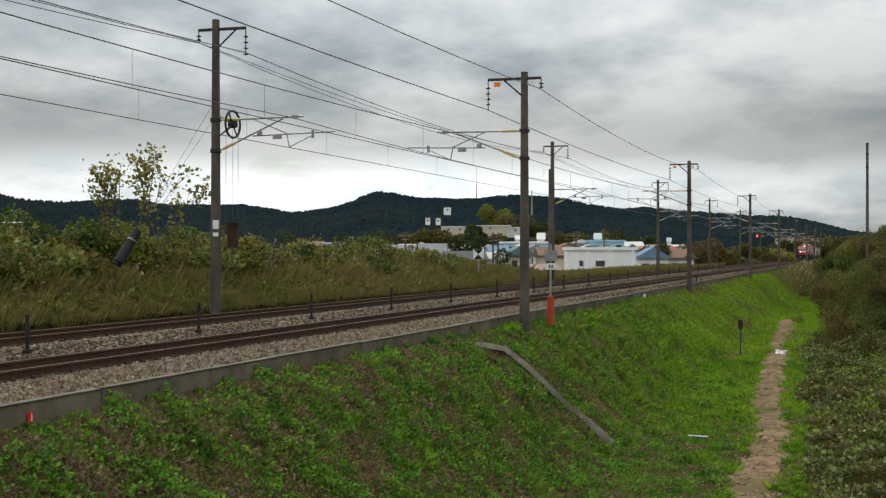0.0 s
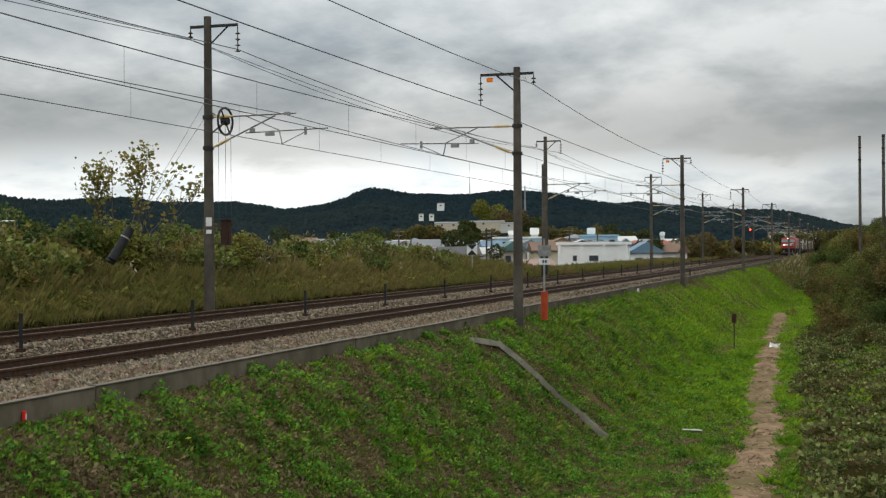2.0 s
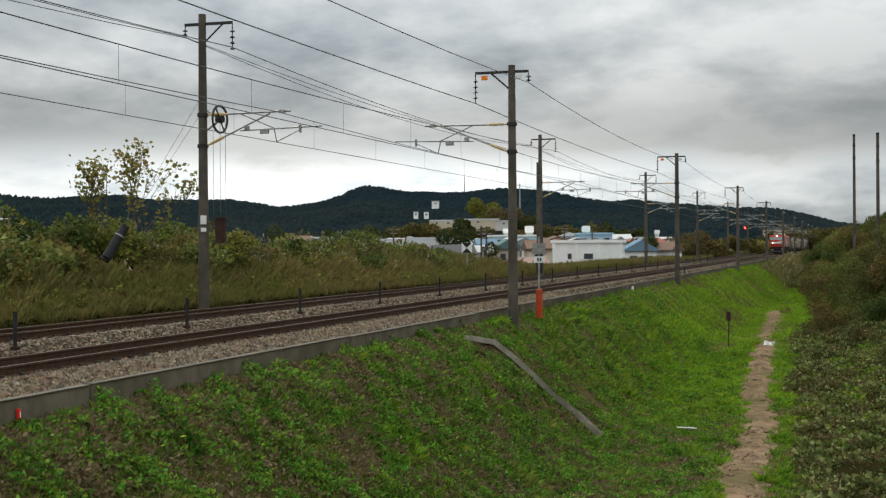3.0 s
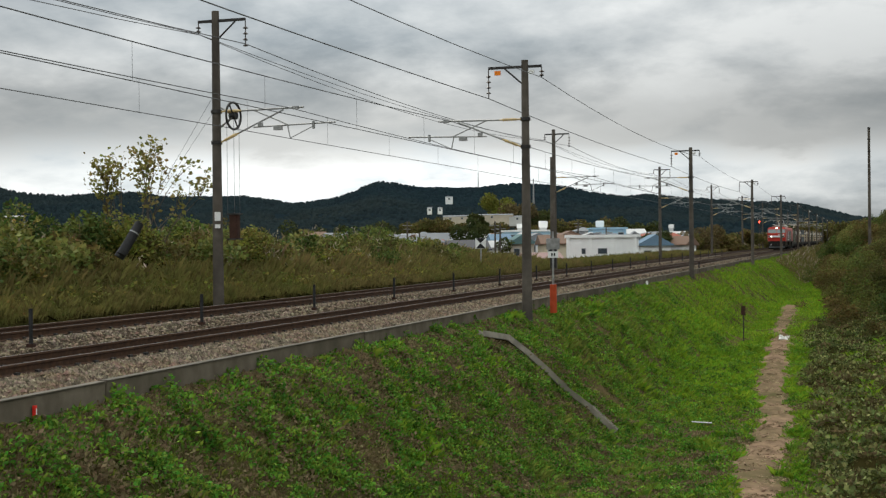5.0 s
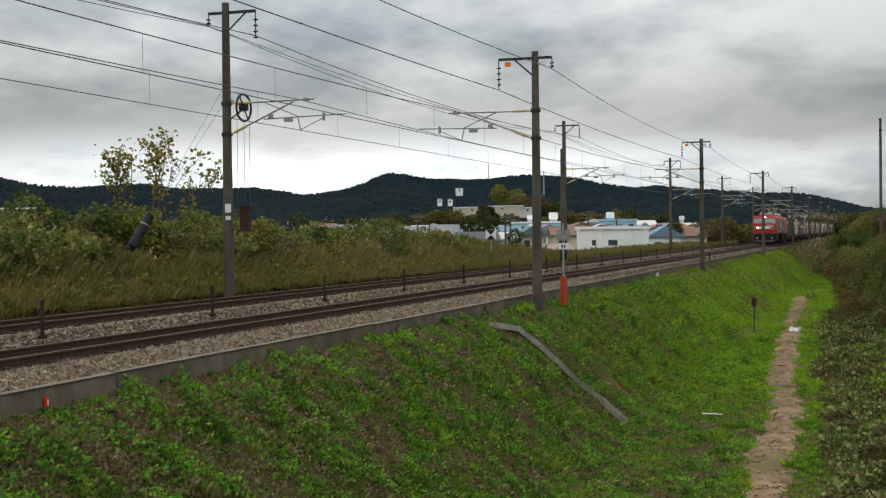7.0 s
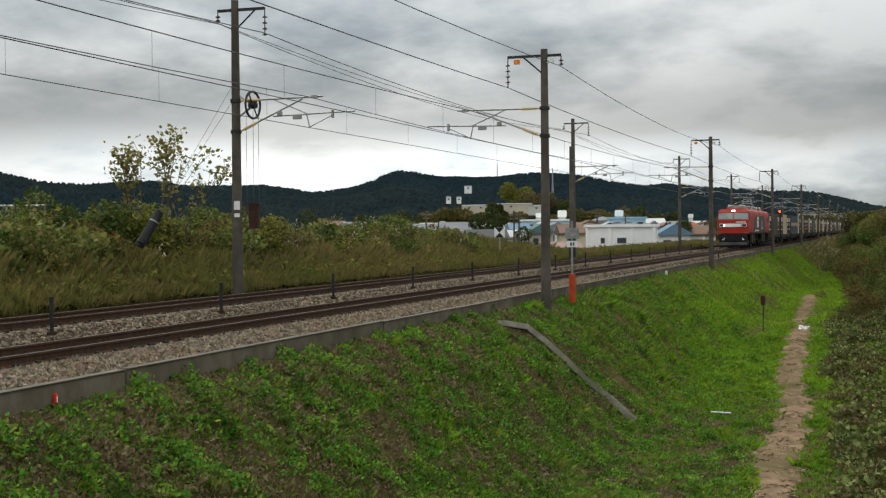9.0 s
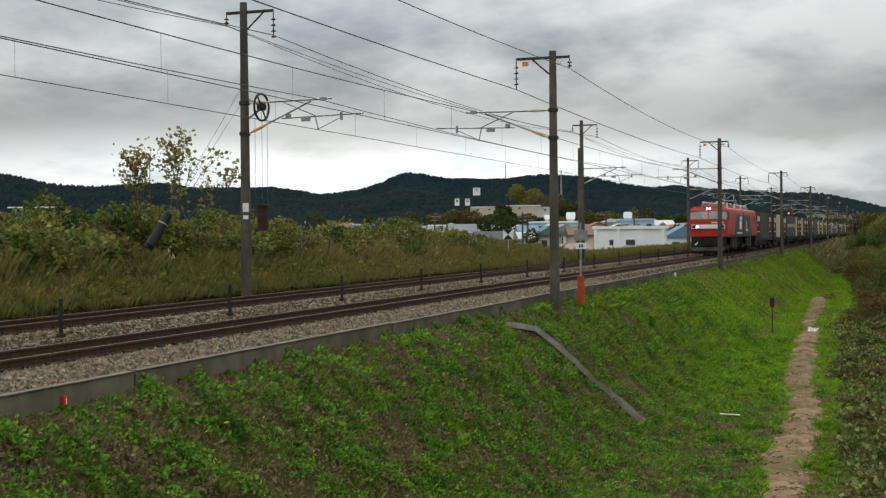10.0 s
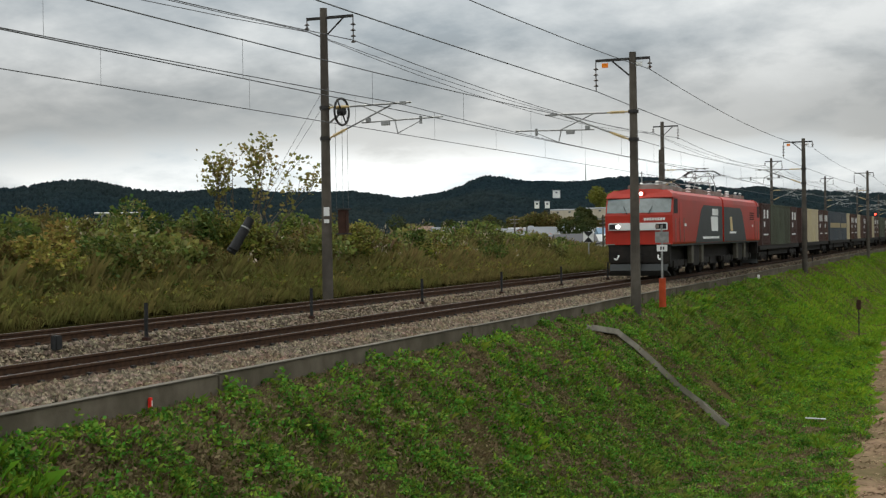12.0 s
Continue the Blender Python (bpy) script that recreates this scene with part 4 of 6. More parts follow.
def build_signs():
    y, x = 49.2, -11.25
    t = thing("marker_post", pose(x, y, -0.75), "grey post with two pale sign plates and an orange base sleeve", "sign post")
    part("post", Geo().rod((0, 0, 0), (0, 0, 3.1), 0.042, n=10), "steel", t)
    part("base_sleeve", Geo().rod((0, 0, 0), (0, 0, 1.08), 0.135, 0.13, 16), "orange", t, "orange plastic sleeve")
    part("sign_plate", Geo().box(0.02, -0.06, 2.42, 0.52, 0.02, 0.42), "steel", t, "pale grey square plate", bevel=0.006)
    p = part("sign_plate", Geo().box(0.02, -0.06, 2.10, 0.40, 0.02, 0.24), "white", t, "white small plate", bevel=0.006)
    for k in range(2):
        part("bar", Geo().box(-0.02 + 0.1 * k, -0.075, 2.16, 0.06, 0.004, 0.12), "locogrey", p)
    # black and white marker beyond the far track
    t = thing("diamond_sign", pose(-22.7, 79.2, -0.05), "white square sign with a black hourglass on a grey post", "sign")
    part("post", Geo().rod((0, 0, 0), (0, 0, 2.1), 0.045, n=10), "steel", t)
    b = part("board", Geo().box(0, -0.05, 1.62, 0.66, 0.02, 0.66), "white", t, "white square board")
    tri = Geo()
    for s in (-1, 1):
        vs = [(0, -0.066, 1.95), (-0.32, -0.066, 1.95 + s * 0.32), (0.32, -0.066, 1.95 + s * 0.32), (0, -0.061, 1.95), (-0.32, -0.061, 1.95 + s * 0.32), (0.32, -0.061, 1.95 + s * 0.32)]
        tri.add(vs, [(0, 1, 2), (5, 4, 3), (0, 3, 4, 1), (1, 4, 5, 2), (2, 5, 3, 0)])
    part("hourglass", tri, "black", b)
    # plate on a stake in the ditch
    t = thing("stake_sign", pose(-6.9, 81.5, float(ground_z(-6.9, 81.5)) - 0.05), "thin dark stake with a small rusty plate in the grass", "sign")
    part("stake", Geo().rod((0, 0, 0), (0, 0, 2.3), 0.035, n=8), "darksteel", t)
    part("plate", Geo().box(0, -0.04, 1.75, 0.26, 0.02, 0.55), "rust", t, bevel=0.005)
    # red peg at the wall
    t = thing("marker_peg", pose(WALL + 0.13, 17.15, -0.66), "small red marker peg with a white stripe beside the wall", "marker")
    part("peg", Geo().box(0, 0, 0, 0.06, 0.06, 0.24), "redmark", t, bevel=0.01)
    part("stripe", Geo().box(0.032, -0.0, 0.04, 0.004, 0.02, 0.16), "white", t)
    t = thing("marker_peg", pose(WALL + 0.25, 76, -0.72), "small white marker peg in the grass", "marker")
    part("peg", Geo().box(0, 0, 0, 0.13, 0.13, 0.34), "white", t, bevel=0.02)
    for y in (105.7,):
        t = thing("lineside_post", pose(WALL - 0.25, y, -0.42), "short black square post beside the near track", "post", "lineside posts")
        part("shaft", Geo().box(0, 0, 0, 0.10, 0.08, 0.62), "black", t, bevel=0.008)
    # signal with red light, facing south
    t = thing("railway_signal", pose(-21.0, 290, -0.2), "railway colour light signal showing red on a dark post", "signal")
    part("post", Geo().rod((0, 0, 0), (0, 0, 5.6), 0.08, n=10), "darksteel", t)
    h = part("signal_head", Geo().box(0, 0, 4.5, 0.7, 0.3, 1.7), "black", t, "black signal head", bevel=0.05)
    for k in range(3):
        part("lens", Geo().rod((0, -0.17, 4.8 + 0.5 * k), (0, -0.2, 4.8 + 0.5 * k), 0.19 if k == 2 else 0.12, n=12), "markerlight" if k == 2 else "locogrey", h, "red lit lens" if k == 2 else "unlit lens")
    part("ladder", Geo().rod((-0.2, 0.2, 0), (-0.2, 0.2, 5), 0.02).rod((0.2, 0.2, 0), (0.2, 0.2, 5), 0.02), "darksteel", t)
    for k in range(4):
        t = thing("relay_cabinet", pose(-26.5 - 0.4 * k, 243 + 4 * k, float(ground_z(-26.5, 243)) - 0.1), "white steel trackside relay cabinet", "cabinet", "relay cabinets")
        part("cabinet_body", Geo().box(0, 0, 0, 0.95, 0.6, 1.55), "white", t, bevel=0.02)
        part("cabinet_door", Geo().box(0, -0.31, 0.12, 0.8, 0.02, 1.3), "white", t)
        part("cabinet_roof", Geo().box(0, 0, 1.55, 1.05, 0.7, 0.05), "steel", t)


DRAIN = [(-11.4, 39.7), (-11.0, 41.4), (-10.45, 41.9), (-9.85, 42.3), (-9.25, 42.6), (-8.6, 43.0), (-7.75, 43.0)]


def off_drain(x, y):
    """Distance from the drain's line."""
    dx = np.array([p[0] for p in DRAIN])
    dy = np.array([p[1] for p in DRAIN])
    near = np.abs(y - np.interp(x, dx, dy)) * 0.8
    return np.where((x > -11.5) & (x < -7.8), near, 9.0)


def build_drain():
    """Concrete gutter that runs down the embankment."""
    t = thing("drain_gutter", pose(0, 0, 0), "weathered concrete drain gutter running down the grass embankment", "gutter", kind="structure")
    P = [Vector((x, y, float(ground_z(x, y)) + 0.20)) for x, y in DRAIN]
    for a, b in zip(P, P[1:]):
        d = (b - a).normalized()
        side = d.cross(Vector((0, 0, 1))).normalized()
        up = side.cross(d)
        prof = [(-0.17, -0.12), (0.17, -0.12), (0.17, 0.10), (0.11, 0.10), (0.10, -0.05), (-0.10, -0.05), (-0.11, 0.10), (-0.17, 0.10)]
        rings = [[p + side * u * 0.68 + up * v * 0.8 for u, v in prof] for p in (a + d * 0.008, b - d * 0.008)]
        part("gutter_piece", Geo().loft(rings), "gutter", t)
    z = float(ground_z(-5.38, 46.4)) + 0.10
    b = thing("pale_board", pose(-5.38, 46.4, z, 0, 4, 20), "short pale wooden board lying in the grass", "board")
    part("plank", Geo().box(0, 0, 0, 0.70, 0.10, 0.03), "white", b, bevel=0.006)
    z = float(ground_z(-4.72, 84.5))
    b = thing("litter_bag", pose(-4.72, 84.5, z), "crumpled white plastic bag lying beside the path", "litter")
    g = Geo()
    rr = random.Random(4)
    for k in range(9):
        g.rod((rr.uniform(-0.3, 0.3), rr.uniform(-0.2, 0.2), 0.0), (rr.uniform(-0.4, 0.4), rr.uniform(-0.2, 0.2), rr.uniform(0.15, 0.36)), rr.uniform(0.06, 0.14), 0.03, 6)
    part("crumpled_sheet", g, "white", b)
    for k, (x, y) in enumerate(((-10.3, 29.4), (-10.7, 27.8))):
        b = thing("broken_branch", pose(x, y, float(ground_z(x, y)) + 0.12, 0, 20, 15 + 30 * k), "short dead branch lying on the grass", "branch")
        part("stick", Geo().rod((-0.35, 0, 0), (0.35, 0.06, 0.03), 0.025, 0.015, 6), "bark", b)


build_tensioner()
build_signs()
build_drain()


# ---- town ----
def polar(az, r, z=0.0, turn=0.0):
    """A pose at a bearing in degrees east of north."""
    a = radians(az)
    return pose(math.sin(a) * r, math.cos(a) * r, z, 0, 0, -az + turn)


WALLS = {}


def paint(name, c, rough=0.75):
    if name not in WALLS:
        WALLS[name] = material("wall_" + name, c, tuple(v * 0.92 for v in c), scale=0.8, grime=tuple(v * 0.82 for v in c), rough=rough)
        MAT["wall_" + name] = WALLS[name]
    return "wall_" + name


for nm, c in dict(white=(0.84, 0.84, 0.82), cream=(0.60, 0.52, 0.38), beige=(0.48, 0.42, 0.34), cyan=(0.36, 0.55, 0.68), pink=(0.27, 0.18, 0.16), salmon=(0.58, 0.36, 0.27), roofgrey=(0.20, 0.21, 0.22), roofblue=(0.14, 0.22, 0.30), roofdark=(0.07, 0.07, 0.075), roofbrown=(0.16, 0.10, 0.07), roofteal=(0.10, 0.17, 0.17), palegrey=(0.50, 0.50, 0.49), glass=(0.05, 0.06, 0.07), roofred=(0.30, 0.09, 0.06)).items():
    paint(nm, c)


def house(at, w, d, h, wall, roof, roof_h, label, ridge="x", wins=3, eave=0.4):
    """A house: walls with real window openings set as framed panes, and a gable, hip or flat roof."""
    t = thing("house", at, label, "house", "town houses")
    part("wall", Geo().box(0, 0, -2.5, w, d, h + 2.5), "wall_" + wall, t)
    W, D = w / 2 + eave, d / 2 + eave
    g = Geo()
    if roof_h <= 0:
        part("roof", Geo().box(0, 0, h, w + 0.5, d + 0.5, 0.35), "wall_" + roof, t, "flat roof with parapet")
    else:
        if ridge == "x":
            top = [(-W, 0, h + roof_h), (W, 0, h + roof_h)]
            low = [(-W, -D, h), (W, -D, h), (W, D, h), (-W, D, h)]
            lift = [(a, b, c + 0.15) for a, b, c in low] + [(a, b, c + 0.15) for a, b, c in top]
            g.add(low + lift, [(3, 2, 1, 0), (4, 5, 9, 8), (6, 7, 8, 9), (5, 6, 9), (7, 4, 8), (0, 1, 5, 4), (1, 2, 6, 5), (2, 3, 7, 6), (3, 0, 4, 7)])
        elif ridge == "y":
            top = [(0, -D, h + roof_h), (0, D, h + roof_h)]
            low = [(-W, -D, h), (W, -D, h), (W, D, h), (-W, D, h)]
            lift = [(a, b, c + 0.15) for a, b, c in low] + [(a, b, c + 0.15) for a, b, c in top]
            g.add(low + lift, [(3, 2, 1, 0), (4, 5, 8), (5, 6, 9, 8), (6, 7, 9), (7, 4, 8, 9), (0, 1, 5, 4), (1, 2, 6, 5), (2, 3, 7, 6), (3, 0, 4, 7)])
        else:
            k = max(0.2, W - D)
            low = [(-W, -D, h), (W, -D, h), (W, D, h), (-W, D, h)]
            lift = [(a, b, c + 0.15) for a, b, c in low] + [(-k, 0, h + roof_h), (k, 0, h + roof_h)]
            g.add(low + lift, [(3, 2, 1, 0), (4, 5, 9, 8), (6, 7, 8, 9), (5, 6, 9), (7, 4, 8), (0, 1, 5, 4), (1, 2, 6, 5), (2, 3, 7, 6), (3, 0, 4, 7)])
        part("roof", g, "wall_" + roof, t)
    for k in range(wins):
        x = -w / 2 + (k + 0.5) * w / wins
        f = part("window", Geo().box(x, -d / 2 - 0.03, h - 1.75, min(1.5, w / wins * 0.55), 0.08, 1.15), "wall_palegrey", t, "pale framed window")
        part("pane", Geo().box(x, -d / 2 - 0.075, h - 1.68, min(1.3, w / wins * 0.47), 0.02, 1.0), "wall_glass", f)
    return t


def build_town():
    # the long white building beside the line
    t = house(polar(-10.71, 169, 0, -4), 8.6, 7, 2.35, "white", "white", 0, "long low white flat-roofed building with three bays", wins=0)
    for k, x in enumerate((-4.15, -1.35, 1.4, 4.15)):
        part("pilaster", Geo().box(x, -3.6, -2.0, 0.35, 0.25, 4.3), "wall_white", t)
    for x, w in ((-2.2, 0.55), (0.15, 1.2)):
        f = part("window", Geo().box(x, -3.53, 0.30, w, 0.08, 0.75), "wall_palegrey", t)
        part("pane", Geo().box(x, -3.58, 0.36, w - 0.1, 0.02, 0.63), "wall_glass", f)
    part("lean_to_roof", Geo().box(-2.5, -5, -0.55, 2.6, 1.2, 0.12, pose(0, 0, 0, 0, 0, 0)), "wall_roofred", t, "small red roof")
    H = [
        (-8.62, 186, 4.2, 6, 1.2, "white", "roofblue", 1.4, "white house with a blue-grey gable roof", "y", 2),
        (-8.89, 232, 6.0, 7, 2.3, "white", "roofgrey", 1.0, "white house with a grey hipped roof", "hip", 2),
        (-7.51, 249, 2.3, 5, 2.6, "salmon", "palegrey", 0.8, "small salmon-coloured house with a pale roof", "x", 1),
        (-10.54, 265, 6.6, 7, 4.2, "cyan", "cyan", 0, "light blue flat-roofed building", "x", 3),
        (-11.25, 226, 5.6, 6, 2.2, "cream", "palegrey", 1.2, "cream house with a pale roof", "hip", 2),
        (-14.0, 277, 9.6, 7, 4.0, "cyan", "white", 0, "pale blue flat-roofed building with rooftop tanks", "x", 4),
        (-14.31, 194, 3.4, 6, 1.6, "beige", "roofteal", 1.3, "beige house with a dark teal roof", "y", 2),
        (-13.6, 212, 4.2, 6, 2.0, "white", "roofgrey", 1.2, "white house with a grey gable roof", "y", 2),
        (-12.62, 186, 5.2, 6, 1.5, "cream", "roofbrown", 1.2, "cream house with a brown roof", "x", 2),
        (-13.42, 158, 4.0, 5, -0.2, "pink", "pink", 0.7, "low shed with a faded pink roof", "x", 1),
        (-12.18, 203, 3.6, 5, 2.4, "beige", "roofbrown", 1.0, "beige house with a brown gable roof", "y", 2),
        (-18.47, 198, 4.6, 6, 1.9, "white", "roofgrey", 1.7, "white house with a grey tiled hip roof", "hip", 2),
        (-19.35, 215, 4.2, 6, 2.0, "palegrey", "roofgrey", 1.2, "grey house with a grey tiled roof", "x", 2),
        (-16.61, 169, 4.6, 6, 0.9, "roofgrey", "roofdark", 1.2, "dark house with a black tiled roof", "x", 1),
        (-15.95, 169, 1.2, 4, 0.9, "cream", "roofdark", 0.4, "narrow cream outbuilding with dark roof", "x", 1),
        (-21.39, 288, 5.2, 6, 2.9, "white", "roofgrey", 1.3, "white house with a grey roof behind scrub", "hip", 2),
        (-22.28, 294, 4.4, 6, 3.0, "palegrey", "roofgrey", 1.2, "pale grey house with a grey roof", "x", 2),
        (-23.17, 305, 4.4, 6, 3.4, "cream", "roofbrown", 1.2, "cream house with a brown roof", "x", 2),
        (-11.56, 294, 4.0, 6, 4.0, "white", "roofgrey", 1.0, "white house among other houses", "hip", 2),
        (-15.19, 237, 3.2, 5, 2.2, "palegrey", "roofblue", 1.0, "grey house with a blue roof", "x", 1),
        (-9.51, 277, 4.8, 6, 3.2, "beige", "palegrey", 1.0, "beige house with a pale roof", "x", 2),
        (-8.0, 226, 3.0, 5, 1.2, "white", "roofred", 0.7, "white shed with a red-brown roof beside trees", "x", 1),
    ]
    for az, r, w, d, h, wall, roof, rh, label, ridge, wins in H:
        house(polar(az, r, 0, 8), w, d, h, wall, roof, rh, label, ridge, wins)
    for az, r, z, s in ((-10.85, 267, 4.2, 1.7), (-14.31, 278, 4.3, 1.2), (-13.29, 278, 4.3, 1.9), (-7.82, 250, 3.6, 1.0)):
        t = thing("roof_tank", polar(az, r, z), "white rooftop water tank on a short stand", "tank", "roof tanks")
        part("tank", Geo().box(0, 0, 0.5, s, 1.2, s * 0.75), "wall_white", t, bevel=0.1)
        part("stand", Geo().box(0, 0, -0.1, s * 0.8, 1.0, 0.62), "wall_palegrey", t)
    # hillside houses and terraces
    for az, r, z, w, h, wall in ((-17.35, 1010, 33.5, 5.6, 1.6, "white"), (-18.2, 900, 23.5, 3.2, 0.6, "white"), (-17.75, 900, 23.5, 3.2, 0.4, "white"), (-17.3, 800, 14, 9, 2.2, "beige"), (-16.8, 815, 15, 16, 1.6, "beige"), (-15.5, 815, 15, 26, 2.2, "beige"), (-14.4, 815, 14, 10, 2, "palegrey")):
        house(polar(az, r, z), w, 8, h + 1.1, wall, "roofgrey", 0.7, "distant pale house on the hillside", "x", 1, 0.12)
    rr = random.Random(9)
    for k in range(26):
        az = -3.2 + 3.2 * k / 25
        house(polar(az, 860 + rr.uniform(-50, 90), 0), rr.uniform(7, 15), 9, rr.uniform(3.5, 11), rr.choice(["palegrey", "white", "palegrey", "beige"]), rr.choice(["roofgrey", "palegrey", "roofdark"]), rr.choice([0, 1.6]), "distant pale building at the edge of town", "x", 4)
    # denser roofs of the town between the large buildings
    for k in range(66):
        az = -20.2 + 12.6 * k / 65 + rr.uniform(-0.15, 0.15)
        r = rr.uniform(190, 330)
        wall = rr.choice(["white", "white", "cream", "palegrey", "white", "white"])
        roof = rr.choice(["roofgrey", "roofblue", "roofbrown", "roofdark", "palegrey", "roofred"])
        house(polar(az, r, 0, rr.uniform(-25, 25)), rr.uniform(2.6, 5.4), 5, rr.uniform(0.9, 1.7) + (r - 190) * 0.011, wall, roof, rr.uniform(0.9, 1.6), {"white": "white", "cream": "cream", "palegrey": "grey", "beige": "beige"}[wall] + " town house with a low pitched roof", rr.choice(["x", "y", "hip"]), 2)
    # utility poles
    for az, r, top in ((-19.18, 181, 4.9), (-18.65, 192, 3.4), (-15.37, 169, 4.6), (-15.15, 169, 4.2), (-16.88, 192, 4.2), (-11.78, 203, 5.2), (-10.58, 215, 4.4), (-21.66, 249, 4.8), (-21.48, 249, 4.8), (-20.06, 226, 3.4)):
        t = thing("utility_pole", polar(az, r, -3), "grey concrete utility pole in the town", "utility pole", "utility poles")
        part("pole", Geo().rod((0, 0, 0), (0, 0, top + 3), 0.14, 0.10, 10), "pole", t)
        part("crossarm", Geo().box(0, 0, top + 2.4, 1.4, 0.08, 0.08), "steel", t)
        part("crossarm", Geo().box(0, 0, top + 1.9, 1.0, 0.08, 0.08), "steel", t)
    for az, r, base, top in ((0.29, 136, -4, 12.6), (1.22, 115, -4, 11.0)):
        t = thing("utility_pole", polar(az, r, base), "tall dark utility pole rising from the bushes", "utility pole", "utility poles")
        part("pole", Geo().rod((0, 0, 0), (0, 0, top - base), 0.17, 0.12, 12), "pole", t)
        for k in range(2):
            part("band", Geo().rod((0, 0, top - base - 1.0 - 1.2 * k), (0, 0, top - base - 0.9 - 1.2 * k), 0.15, 0.15, 12), "darksteel", t)
        part("cap", Geo().box(0, 0, top - base, 0.26, 0.22, 0.2), "darksteel", t)
    # second pole beside a far mast
    t = thing("utility_pole", pose(LX + 0.25, LEFT_Y[2] - 1.6, -0.3), "stout weathered concrete pole beside a railway mast", "utility pole", "utility poles")
    part("pole", Geo().rod((0, 0, 0), (0, 0, 8.2), 0.20, 0.16, 14), "pole", t)
    part("sleeve", Geo().rod((0, 0, 0.4), (0, 0, 2.2), 0.23, 0.23, 14), "black", t, "black sleeve")
    # masts on the hills
    for az, r, z0, z1 in ((-16.08, 2598, 108, 140), (-13.69, 1694, 60, 82)):
        t = thing("radio_mast", polar(az, r, z0), "thin steel lattice mast on a wooded hill", "mast")
        part("lattice", Geo().rod((0, 0, -10), (0, 0, z1 - z0), 1.3, 0.6, 6), "steel", t)
    # steel frame of a field rack at the scrub's edge
    t = thing("steel_frame", polar(-35.99, 68, 0.5), "pale steel pipe frame behind the scrub", "frame")
    for x in (-0.9, 0.9):
        part("upright", Geo().rod((x, 0, 0), (x, 0, 3.0), 0.05), "steel", t)
    part("rail", Geo().rod((-1.3, 0, 2.95), (0.95, 0, 2.95), 0.06), "steel", t)
    part("rail", Geo().rod((-0.9, 0, 2.3), (0.9, 0, 2.3), 0.04), "steel", t)


build_town()


# ---- vegetation ----
def leaf_mesh(name, P, size, mat, stretch=1.7, up=0.0):
    """Leaves as small folded rhombi at points P, turned at random."""
    n = len(P)
    u = rng.normal(0, 1, (n, 3))
    u[:, 2] = np.abs(u[:, 2]) * 0.5 + up
    u /= np.linalg.norm(u, axis=1)[:, None]
    w = rng.normal(0, 1, (n, 3))
    v = np.cross(u, w)
    v /= np.linalg.norm(v, axis=1)[:, None] + 1e-9
    s = (size * rng.uniform(0.55, 1.35, n))[:, None]
    nrm = np.cross(u, v)
    V = np.stack([P, P + u * s * stretch * 0.5 + v * s * 0.5 + nrm * s * 0.12, P + u * s * stretch, P + u * s * stretch * 0.5 - v * s * 0.5 + nrm * s * 0.12], 1)
    F = np.arange(4 * n).reshape(n, 4)
    F = np.concatenate([F[:, [0, 1, 2]], F[:, [0, 2, 3]]], 0)
    return big_mesh(name, V.reshape(-1, 3), F, mat)


def blade_mesh(name, P, h, w, mat, lean=0.5, turn=None):
    """Grass blades, one bent pair of triangles each, at points P; turn combs them."""
    n = len(P)
    a = rng.uniform(0, 6.283, n) if turn is None else turn + rng.normal(0, 1.35, n)
    d = np.stack([np.cos(a), np.sin(a), np.zeros(n)], 1)
    s = np.stack([-np.sin(a), np.cos(a), np.zeros(n)], 1)
    hh = (h * rng.uniform(0.5, 1.3, n))[:, None]
    b = (lean * rng.uniform(0.2, 1.2, n))[:, None]
    z = np.array([0, 0, 1.0])
    ww = (w * rng.uniform(0.7, 1.3, n))[:, None]
    V = np.stack([P - s * ww, P + s * ww, P + z * hh * 0.6 + d * hh * b * 0.35 + s * ww * 0.7, P + z * hh * (1 - 0.25 * b) + d * hh * b], 1)
    F = np.arange(4 * n).reshape(n, 4)
    F = np.concatenate([F[:, [0, 1, 2]], F[:, [0, 2, 3]]], 0)
    return big_mesh(name, V.reshape(-1, 3), F, mat)


def stuff(name, me, label, category):
    return tagged(new(name, me), label, category, kind="stuff")


def patches(x, y):
    return wave(x, y, 3.2, 21) * 0.6 + wave(x, y, 1.1, 22) * 0.5


